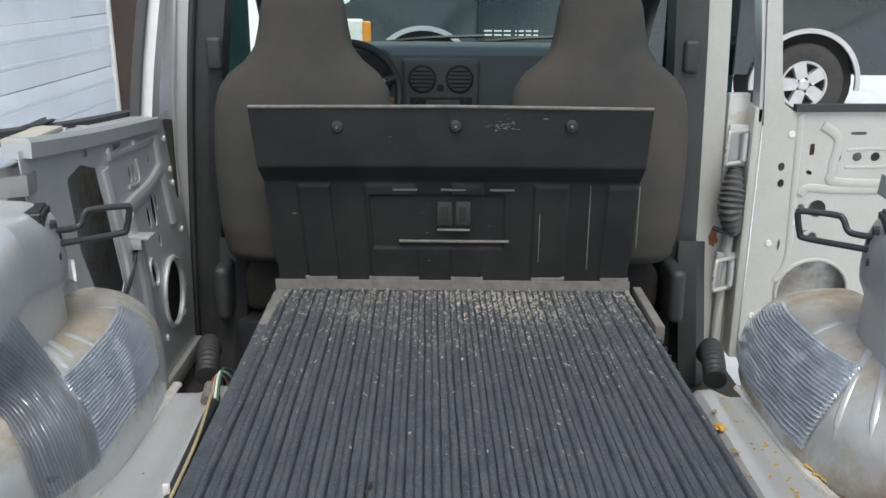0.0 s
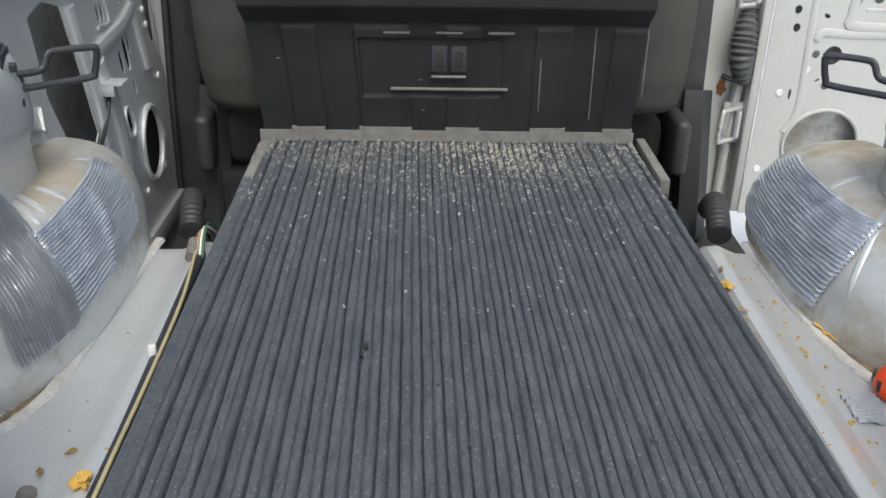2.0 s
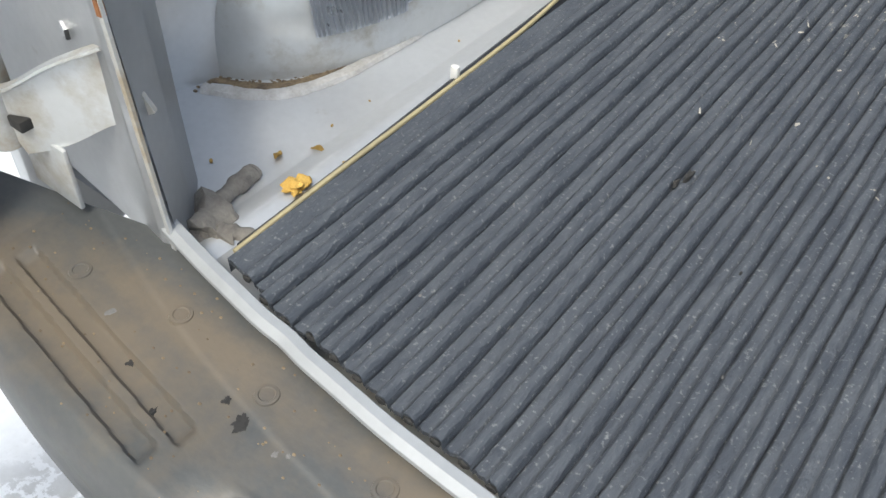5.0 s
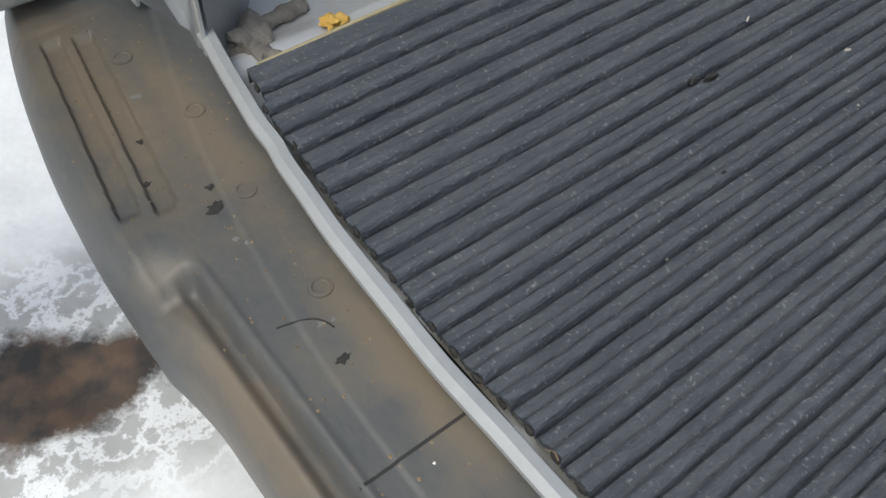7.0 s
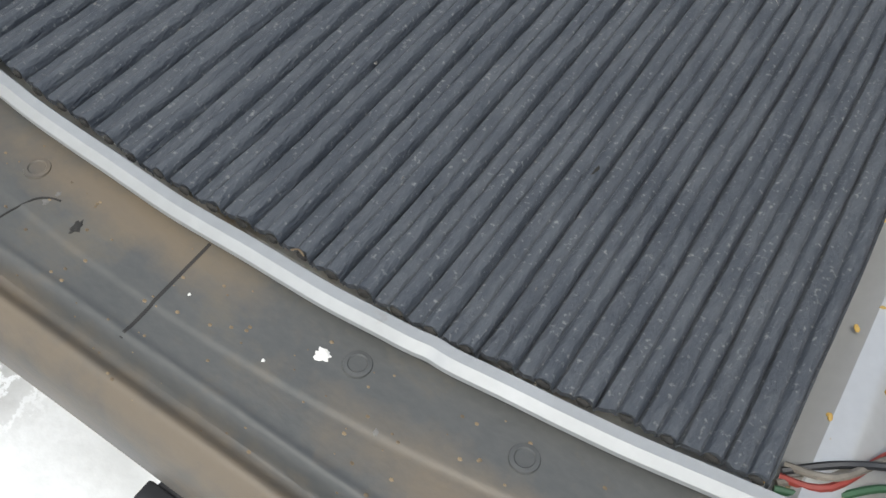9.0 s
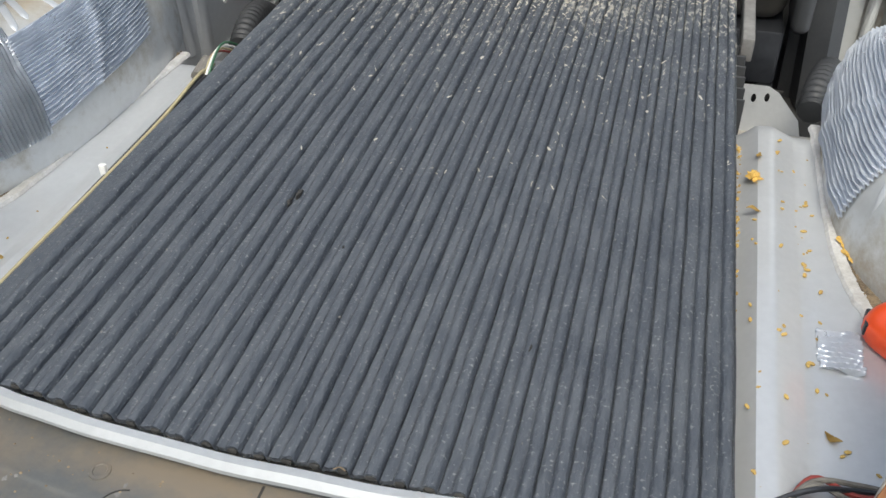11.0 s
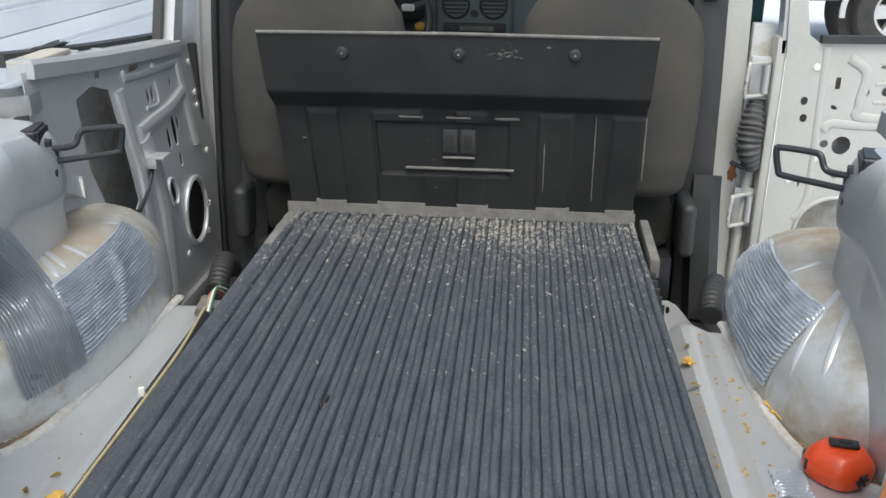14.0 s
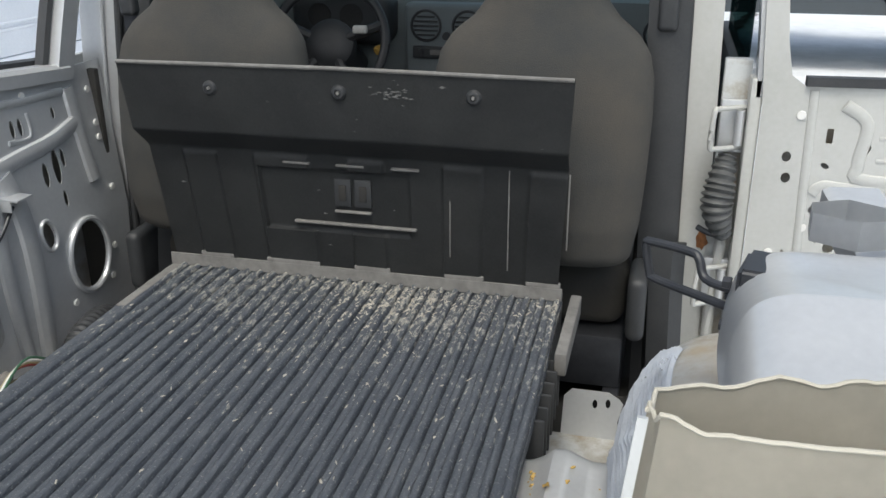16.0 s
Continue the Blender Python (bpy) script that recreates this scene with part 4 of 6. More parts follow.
    # small folded bracket
    part("bracket", box((-0.84, 1.27, 0.150), (-0.775, 1.325, 0.156), 0.001, m=Matrix.Translation((0, 0, 0))), SILVER, d, "bent silver tab")
    part("bracket_side", box((-0.84, 1.27, 0.125), (-0.795, 1.274, 0.152), 0.001), SILVER, d)
    for u, v in ((1.263, 0.372), (1.434, 0.36), (1.68, 0.33), (1.685, 0.20), (1.69, 0.06), (1.685, 0.24), (1.63, -0.18), (1.25, -0.01), (1.655, -0.10), (1.46, -0.19)):
        p, q = Vector(place(u, v, 0.0)), Vector(place(u, v, -0.005))
        part("clip", cyl(p, q, 0.010, 0.009, 14, bevel=0.001), WHITE, d, "white plastic trim clip")
    # cable below the large opening
    part("cable", tube([place(1.02, 0.10, -0.006), place(1.06, 0.06, -0.012), place(1.12, 0.065, -0.016), place(1.17, 0.045, -0.012), place(1.24, 0.075, -0.01), place(1.30, 0.13, -0.012)], 0.005, 8), BLACK, d, "grey latch cable")
    # window ledge: rail and black rubber channel
    line = [(-0.872, 0.86, 0.468), (-0.870, 1.2, 0.432), (-0.868, 1.62, 0.398)]
    part("window_rail", sweep(smooth_path(line, 8), [(-0.03, -0.03), (-0.03, 0.0), (-0.02, 0.010), (0.022, 0.010), (0.03, 0.0), (0.03, -0.03)]), SILVER, d, "silver window ledge")
    line2 = [(x - 0.042, y, z + 0.012) for x, y, z in line]
    part("window_seal", sweep(smooth_path(line2, 8), [(-0.013, -0.02), (-0.013, 0.006), (-0.006, 0.012), (0.012, 0.008), (0.013, -0.02)]), PLASTIC, d, "black rubber window seal")
    for y in (1.10, 1.22, 1.36, 1.50):
        z = 0.468 - 0.092 * (y - 0.86) / 0.76
        part("seal_clip", box((-0.905, y - 0.008, z + 0.004), (-0.872, y + 0.008, z + 0.018), 0.002), SILVER, d)
    part("broken_trim", box((-0.95, 0.86, 0.462), (-0.85, 1.03, 0.474), 0.003), CREAM, d, "broken cream trim strip")
    part("crumpled_seal", lumpy((-0.915, 1.05, 0.468), (0.018, 0.09, 0.010), 3, 0.6), PLASTIC, d, "crumpled black seal")
    # window frame post
    post = [(-0.872, 1.60, 0.38), (-0.868, 1.66, 0.55), (-0.85, 1.75, 0.80), (-0.82, 1.84, 1.05)]
    part("window_post", sweep(smooth_path(post, 6), [(-0.03, -0.03), (0.03, -0.03), (0.03, 0.03), (-0.03, 0.03)], up=(0, 1, 0)), SILVER, d, "silver window frame post")
    part("post_seal", sweep(smooth_path([(x - 0.01, y - 0.04, z + 0.02) for x, y, z in post], 6), [(-0.012, -0.01), (0.012, -0.01), (0.012, 0.01), (-0.012, 0.01)], up=(0, 1, 0)), PLASTIC, d, "black rubber run channel")

    d.matrix_basis = Matrix.Translation((0, -0.03, 0.03)) @ d.matrix_basis


build_left_door()


def build_door_pillar(s):
    p = thing("door_pillar", (s * 0.78, 1.8, -0.35), "silver door pillar with black trim and rubber seals", "pillar", "door pillars", kind="structure")
    if s < 0:
        post = [(-0.885, 1.78, -0.40), (-0.872, 1.78, 0.0), (-0.852, 1.78, 0.4), (-0.822, 1.79, 0.75), (-0.79, 1.82, 1.05)]
        trim = [(-0.79, 1.80, -0.40), (-0.775, 1.80, 0.0), (-0.755, 1.80, 0.4), (-0.717, 1.81, 0.75), (-0.68, 1.84, 1.05)]
        w = 0.058
    else:
        post = [(0.742, 1.72, -0.40), (0.733, 1.72, 0.0), (0.722, 1.72, 0.4), (0.712, 1.73, 0.72), (0.70, 1.76, 1.05)]
        trim = [(0.662, 1.70, -0.40), (0.655, 1.70, 0.0), (0.643, 1.70, 0.4), (0.633, 1.71, 0.72), (0.62, 1.74, 1.05)]
        w = 0.036
    mat = SILVER if s < 0 else SUNLIT_SILVER
    part("post", sweep(smooth_path(post, 8), [(-w, -0.04), (w, -0.04), (w, 0.04), (-w, 0.04)], up=(0, 1, 0)), mat, p, "silver door post, coloured as sunlit" if s > 0 else "")
    seal = [(x - s * (w + 0.002), y - 0.045, z) for x, y, z in post]
    part("door_seal", tube(seal, 0.010, 8), PLASTIC, p, "black rubber door seal")
    if s < 0:
        part("seal_edge", tube([(x + 0.012, y - 0.048, z) for x, y, z in post], 0.006, 8), SILVER, p)
    part("trim", sweep(smooth_path(trim, 8), [(-0.045, -0.05), (0.0, -0.06), (0.045, -0.05), (0.045, 0.05), (-0.045, 0.05)], up=(0, 1, 0)), PLASTIC, p, "black plastic pillar trim")
    low = [(s * 0.69, 1.64, -0.36), (s * 0.68, 1.65, -0.2), (s * 0.672, 1.68, -0.02), (s * 0.672, 1.70, 0.05)]
    part("lower_trim", sweep(smooth_path(low, 6), [(-0.05, -0.06), (-0.02, -0.085), (0.03, -0.07), (0.05, 0.05), (-0.05, 0.05)], up=(0, 1, 0)), PLASTIC, p, "scuffed lower pillar trim")
    # belt guide and belt
    gx, gz = s * 0.655 - (0.02 if s > 0 else 0.03), 0.60
    guide = part("belt_guide", rounded_block((gx - 0.022, 1.63, gz - 0.045), (gx + 0.022, 1.665, gz + 0.045), 0.012), PLASTIC, p, "black belt guide")
    part("belt", sweep(smooth_path([(gx, 1.65, gz), (gx + s * 0.01, 1.66, gz - 0.15), (gx + s * 0.03, 1.67, gz - 0.4)], 5), [(-0.02, -0.0012), (0.02, -0.0012), (0.02, 0.0012), (-0.02, 0.0012)], up=(0, 1, 0)), BLACK, guide)
    return p


build_door_pillar(-1)
build_door_pillar(1)


def build_right_door():
    d = thing("rear_door", (0.9, 1.7, -0.3), "open silver rear door, coloured as sunlit, seen from its bare inside", "door", "rear doors")

    def place(u, v, w):
        return (u, 1.665 + w + 0.05 * (u - 0.9), v)
    outer = [(0.868, -0.34), (1.80, -0.34), (1.80, 0.41), (0.955, 0.408), (0.925, 0.43), (0.91, 0.50), (0.884, 0.72), (0.84, 1.05), (0.80, 1.05), (0.845, 0.70), (0.872, 0.36), (0.872, 0.0)]
    holes = [oval(0.936, 0.252, 0.010, 0.012, 14), oval(0.940, 0.204, 0.010, 0.012, 14), rounded(1.012, 0.285, 1.026, 0.318, 0.003),
             oval(1.152, 0.280, 0.014, 0.013, 14), oval(1.205, 0.280, 0.014, 0.013, 14), oval(1.098, 0.272, 0.006, 0.014, 8, -30), oval(1.018, 0.235, 0.010, 0.006, 8, -30),
             oval(1.055, 0.128, 0.026, 0.026, 18), oval(1.008, 0.132, 0.011, 0.011, 12), oval(1.052, 0.045, 0.013, 0.013, 12), oval(1.025, 0.06, 0.008, 0.004, 8, 30),
             oval(1.07, -0.125, 0.105, 0.095, 28), rounded(1.125, 0.342, 1.17, 0.352, 0.004), oval(1.30, 0.1, 0.03, 0.06, 14), oval(0.955, 0.02, 0.004, 0.016, 8)]
    part("inner_panel", sheet(outer, holes, 0.003, place), SUNLIT_SILVER, d)
    part("inner_cavity", box((0.90, 1.735, -0.33), (1.78, 1.745, 0.395), 0.003), SILVER_DUSTY, d)
    part("door_edge", box((0.845, 1.67, -0.34), (0.872, 1.80, 0.42), 0.006), SUNLIT_SILVER, d, "edge of the door shell, coloured as sunlit")

    def ridge(points, r):
        part("pressing", sweep(smooth_path([place(u, v, 0.0) for u, v in points], 6), circle(r, 10, 1.0, 0.45), up=(0, 1, 0)), SUNLIT_SILVER, d)
    ridge([(1.04, 0.37), (1.09, 0.33), (1.085, 0.24), (1.12, 0.205), (1.5, 0.20)], 0.014)
    ridge([(1.00, 0.17), (1.02, 0.19), (1.10, 0.185), (1.4, 0.18)], 0.012)
    ridge([(0.975, 0.40), (0.98, 0.2), (0.985, -0.02), (0.955, -0.09)], 0.010)
    ridge([(1.12, 0.30), (1.24, 0.30), (1.25, 0.255), (1.12, 0.25)], 0.005)
    rim = [place(u, v, -0.001) for u, v in oval(1.07, -0.125, 0.109, 0.099, 40)]
    part("speaker_rim", sweep(rim + rim[:2], circle(0.006, 8), up=(0, 1, 0), caps=False), SUNLIT_SILVER, d)
    for u, v in ((0.955, 0.345), (0.925, 0.025), (0.99, 0.09), (0.90, -0.20)):
        part("clip", cyl(place(u, v, 0.0), place(u, v, -0.004), 0.010, 0.009, 14), WHITE, d, "white plastic trim clip")
    # window: lower seal and frame post
    part("window_seal", sweep([place(0.955, 0.415, 0.0), place(1.8, 0.417, 0.0)], [(-0.012, -0.006), (-0.012, 0.014), (0.012, 0.014), (0.012, -0.006)]), PLASTIC, d, "rubber window seal")
    post = [(0.882, 1.70, 0.38), (0.872, 1.70, 0.55), (0.85, 1.70, 0.75), (0.815, 1.70, 1.05)]
    part("window_post", sweep(smooth_path(post, 6), [(-0.024, -0.03), (0.024, -0.03), (0.024, 0.03), (-0.024, 0.03)], up=(0, 1, 0)), SILVER, d, "grey window frame post")
    # hinge side: door jamb, two hinge loops, rubber cable boot
    part("jamb", box((0.79, 1.73, -0.36), (0.85, 1.76, 0.45), 0.004), SILVER_DUSTY, d, "dusty hinge jamb")
    part("jamb_rod", tube([(0.815, 1.715, -0.34), (0.815, 1.71, -0.1), (0.825, 1.71, 0.05)], 0.014, 10), SUNLIT_SILVER, d)
    for z in (0.305, -0.075):
        h = 0.045
        loop = [(0.842, 1.70, z + h), (0.785, 1.665, z + h), (0.775, 1.655, z + h - 0.008), (0.772, 1.655, z - h + 0.008), (0.785, 1.665, z - h), (0.84, 1.70, z - h)]
        hinge = part("hinge", tube(loop, 0.006, 8, 4), SUNLIT_SILVER, d, "flat steel door hinge")
        part("pin", cyl((0.832, 1.69, z - 0.04), (0.832, 1.69, z + 0.04), 0.010, None, 14), SILVER, hinge)
        part("leaf", box((0.79, 1.70, z - 0.06), (0.845, 1.715, z + 0.06), 0.003), SILVER, hinge)
    n = 60
    pts = smooth_path([(0.815, 1.695, 0.24), (0.805, 1.67, 0.18), (0.802, 1.66, 0.12), (0.825, 1.685, 0.05)], 24)
    part("cable_boot", sweep(pts, lambda t: circle((0.018 + 0.016 * math.sin(math.pi * t)) * (1 + 0.12 * math.sin(2 * math.pi * t * 13)), 14), up=(0, 1, 0)), BUMPER, d, "grey ribbed rubber cable boot")
    part("check_strap", tube([(0.765, 1.69, 0.065), (0.80, 1.675, 0.055), (0.845, 1.69, 0.055)], 0.007, 8), BLACK, d, "dark door check strap")

    d.matrix_basis = Matrix.Translation((-0.024, -0.045, 0.045)) @ d.matrix_basis


build_right_door()
part("post_rust", lumpy((0.755, 1.678, 0.07), (0.011, 0.003, 0.022), 9, 0.8), RUST, body, "rusty patch on the post")


# ---- load mat ----
mat_thing = thing("load_mat", (0, 0.7, -0.03), "ribbed black rubber load mat, worn and flaking at the front", "mat")
FRONT = 1.416


MAT_L, MAT_R = -0.478, 0.486
RIBS = 29


def rib_x(k):
    """Place of a rib's crest at the rear end of the mat; the pitch grows a little towards the sides."""
    c = k - 14
    return 0.0187 + 0.0318 * c + 4.2e-6 * c ** 3


def mat_x(x, y):
    """Slews a place on the rear end of the mat to where that rib runs at y."""
    u = (x - MAT_L) / (MAT_R - MAT_L)
    t = max(0.0, min(1.0, (y - 0.05) / 1.30))
    return x + (-0.504 + 0.964 * u - x) * t


def build_mat():
    n = 110
    half = 0.0078
    # convex valleys, round ridges, foot creases; the +x one deepened to draw shade
    ridge = [(-1.40, -0.0088), (-1.28, -0.0098), (-1.18, -0.0122), (-1.08, -0.0136), (-0.99, -0.0108), (-0.90, -0.0066), (-0.76, -0.0032), (-0.55, -0.0013), (-0.28, -0.0003), (0.0, 0.0)]
    soft = [(-1.40, -0.0084), (-1.25, -0.0090), (-1.12, -0.0102), (-1.02, -0.0100), (-0.92, -0.0066)]
    ridge = soft + ridge[6:] + [(-a, z) for a, z in reversed(ridge[:-1])]
    line = [(MAT_L, -0.0115), (MAT_L + 0.008, -0.0100)]
    for k in range(RIBS):
        c = rib_x(k)
        line += [(c + half * a, z) for a, z in ridge if MAT_L + 0.009 < c + half * a < MAT_R - 0.001]
        if k < RIBS - 1:
            line.append(((c + rib_x(k + 1)) / 2, -0.0078))
    line.append((MAT_R, -0.0115))
    bm = bmesh.new()
    rows = []
    rnd = random.Random(2)
    ragged = [rnd.uniform(-0.003, 0.003) for _ in range(RIBS + 2)]
    for j in range(n + 1):
        v = j / n
        row = []
        for x0, z in line:
            k = (x0 - MAT_L) / (MAT_R - MAT_L) * RIBS
            yr = rear_edge(x0) + 0.003 + ragged[int(k)] + 0.002 * noise.noise(Vector((k * 3, 0, 1))) + (0.002 if z < -0.008 else 0.0)
            y = yr + (FRONT - yr) * v
            x = mat_x(x0, y)
            dz = 0.0016 * noise.noise(Vector((x * 7, y * 5, 0))) + 0.0005 * noise.noise(Vector((x * 60, y * 60, 4))) + 0.0006 * noise.noise(Vector((x * 150, y * 110, 7)))
            row.append(bm.verts.new((x + 0.0016 * noise.noise(Vector((k * 1.1, y * 6, 9))) + 0.0005 * noise.noise(Vector((k * 3, y * 40, 2))), y, z + dz)))
        rows.append(row)
    for a, b in zip(rows, rows[1:]):
        for i in range(len(line) - 1):
            bm.faces.new((a[i], a[i + 1], b[i + 1], b[i]))

    def drop(edge, d):
        low = [bm.verts.new((v.co.x, v.co.y + 0.001, v.co.z - d)) for v in edge]
        for i in range(len(edge) - 1):
            bm.faces.new((edge[i], edge[i + 1], low[i + 1], low[i]))
    drop(rows[0], 0.008)
    drop([r[0] for r in rows], 0.022)
    drop([r[-1] for r in rows], 0.022)
    part("ribbed_sheet", bm, RUBBER, mat_thing)
    # near-black lumps that stand in for the shade inside the hollow rib ends
    for k in range(RIBS):
        x = rib_x(k)
        y = rear_edge(x) + 0.003 + ragged[int((x - MAT_L) / (MAT_R - MAT_L) * RIBS)]
        part("rib_end", lumpy((x, y - 0.001, -0.0078), (0.0062, 0.0022, 0.0042), k, 0.4, 2), DARK, mat_thing)
    part("fold_strip", sweep([(-0.500, FRONT, 0.0), (0.458, FRONT, 0.0)], [(-0.012, -0.006), (-0.010, 0.004), (0.004, 0.022), (0.010, 0.022), (0.012, -0.006)]), DUST, mat_thing, "grey dusty fold at the front of the mat")
    edges = (0.085, 0.175, 0.265, 0.405, 0.495, 0.585, 0.72, 0.815, 0.915, 0.995)
    for u0, u1 in zip(edges[0::2], edges[1::2]):
        part("fold_tab", box((-0.5 + 0.958 * u0, FRONT - 0.009, 0.014), (-0.5 + 0.958 * u1, FRONT + 0.004, 0.033), 0.002), DUST, mat_thing)


build_mat()


def build_crate():
    """Folded seat back that carries the front of the mat."""
    t = thing("folded_seat_back", (0, 1.1, -0.3), "black plastic back of a folded rear seat under the mat", "seat back")
    part("shell", box((-0.455, 0.93, -0.165), (0.455, 1.46, -0.022), 0.006), PLASTIC, t)
    for s in (-1, 1):
        for k in range(6):
            y = 0.945 + 0.045 * k
            part("rib", box((s * 0.47 - 0.018, y, -0.16 + 0.006 * k), (s * 0.47 + 0.016, y + 0.007, -0.028), 0.002), PLASTIC, t)
        part("side_rail", box((s * 0.487 - 0.012, 1.16, -0.055), (s * 0.487 + 0.012, 1.45, -0.006), 0.004), DUST, t, "grey dusty side rail")
        part("foot", box((s * 0.47 - 0.02, 0.92, -0.19), (s * 0.47 + 0.018, 0.98, -0.15), 0.005), PLASTIC, t)
    part("support", box((-0.40, 1.0, -0.345), (0.40, 1.40, -0.16), 0.01), DARK, t)


build_crate()


def build_panel():
    """Moulded liner panel that stands behind the front seats."""
    p = thing("liner_panel", (0, 1.44, 0.02), "black moulded plastic tailgate liner panel standing upright", "liner panel")
    top_l, top_r, bot_l, bot_r = -0.534, 0.472, -0.488, 0.448
    grooves = [0.085, 0.175, 0.265, 0.405, 0.495, 0.585, 0.72, 0.815, 0.915]

    def shape(u, v):
        z = 0.012 + 0.486 * v
        k = min(1.0, v)
        l, r = bot_l + (top_l - bot_l) * k, bot_r + (top_r - bot_r) * k
        x = l + (r - l) * u
        y = 1.415 - 0.035 * v
        if z > 0.345:
            y -= 0.046
        elif z > 0.298:
            y -= 0.046 * (z - 0.298) / 0.047
        # vertical pads between grooves, low on the panel
        if z < 0.292:
            central = 0.275 < u < 0.645 and 0.11 < z < 0.262
            g = min(abs(u - q) for q in grooves)
            if not central:
                step = sum(1 for q in grooves if u > q) % 2
                soft = min(1.0, g / 0.004)
                y -= (0.006 if step else 0.0) * soft * min(1.0, (0.292 - z) / 0.01)
            else:
                e = min((u - 0.275) / 0.005, (0.645 - u) / 0.005, (z - 0.11) / 0.006, (0.262 - z) / 0.006, 1.0)
                y += 0.005 * max(0, e)
        y += 0.002 * noise.noise(Vector((u * 4, v * 4, 2)))
        return (x, y, z + 0.004 * math.sin(u * 3.1) * v)
    bm = grid(240, 120, shape)
    bmesh.ops.solidify(bm, geom=bm.faces[:], thickness=-0.006)
    part("sheet", bm, PANEL, p)

    def at(x, z, off=0.0):
        v = (z - 0.012) / 0.486
        y = 1.415 - 0.035 * v - (0.046 if z > 0.345 else 0)
        return Vector((x, y - off, z))
    part("top_edge", sweep([at(top_l + 0.002, 0.498), at(-0.03, 0.502), at(top_r - 0.002, 0.498)], circle(0.0045, 8)), DUST, p, "scuffed grey top edge")
    for x, z in ((-0.313, 0.449), (-0.018, 0.452), (0.270, 0.455)):
        c = part("fastener", lathe([(0.0001, 0.004), (0.006, 0.004), (0.007, 0.008), (0.012, 0.007), (0.016, 0.002), (0.017, -0.003)], Matrix.Translation(at(x, z)) @ Matrix.Rotation(radians(90), 4, "X"), 24), PLASTIC, p, "round dark fastener")
        part("fastener_core", cyl(at(x, z, 0.004), at(x, z, 0.0095), 0.004, None, 6), DUST, c)
    # raised bars of the central plaque and a plain block emblem
    def bar(x0, x1, z, h=0.006):
        part("raised_bar", box((x0, at(0, z).y - 0.008, z - h / 2), (x1, at(0, z).y + 0.004, z + h / 2), 0.002), DUST if h < 0.007 else PANEL, p, "rubbed raised bar")
    bar(-0.180, -0.116, 0.277)
    bar(-0.054, 0.012, 0.277)
    bar(0.074, 0.138, 0.277)
    bar(-0.165, 0.128, 0.134)
    bar(-0.064, 0.023, 0.166, 0.005)
    yy = at(0, 0.21).y
    # plain twin-block emblem
    for x0, x1 in ((-0.064, -0.024), (-0.016, 0.024)):
        block = part("emblem_block", box((x0, yy - 0.001, 0.178), (x1, yy + 0.009, 0.243), 0.003), PLASTIC, p, "plain raised emblem block")
        part("emblem_inset", box((x0 + 0.011, yy - 0.0035, 0.192), (x1 - 0.011, yy + 0.002, 0.229), 0.002), DARK, block)
    rnd = random.Random(8)
    for k in range(46):
        cx, cz = ((0.095, 0.452) if k < 26 else (rnd.uniform(-0.45, 0.43), rnd.uniform(0.05, 0.48)))
        x, z = cx + rnd.gauss(0, 0.024), min(0.488, cz + rnd.gauss(0, 0.012))
        if 0.29 < z < 0.35:
            continue
        r = rnd.uniform(0.0008, 0.0030)
        part("scuff_mark", lumpy(tuple(at(x, z, -0.0005)), (r * 2.4, 0.0010, r * 0.8), k, 0.9, 2), SCUFF, p)
    for x, z0, z1 in ((0.205, 0.08, 0.285), (0.335, 0.06, 0.29), (0.463, 0.12, 0.29)):
        y = at(0, 0.2).y
        part("scratch_line", box((x, y - 0.0075, z0), (x + 0.003, y - 0.003, z1), 0.001, m=Matrix.Translation((0, 0, 0))), DUST, p)


build_panel()


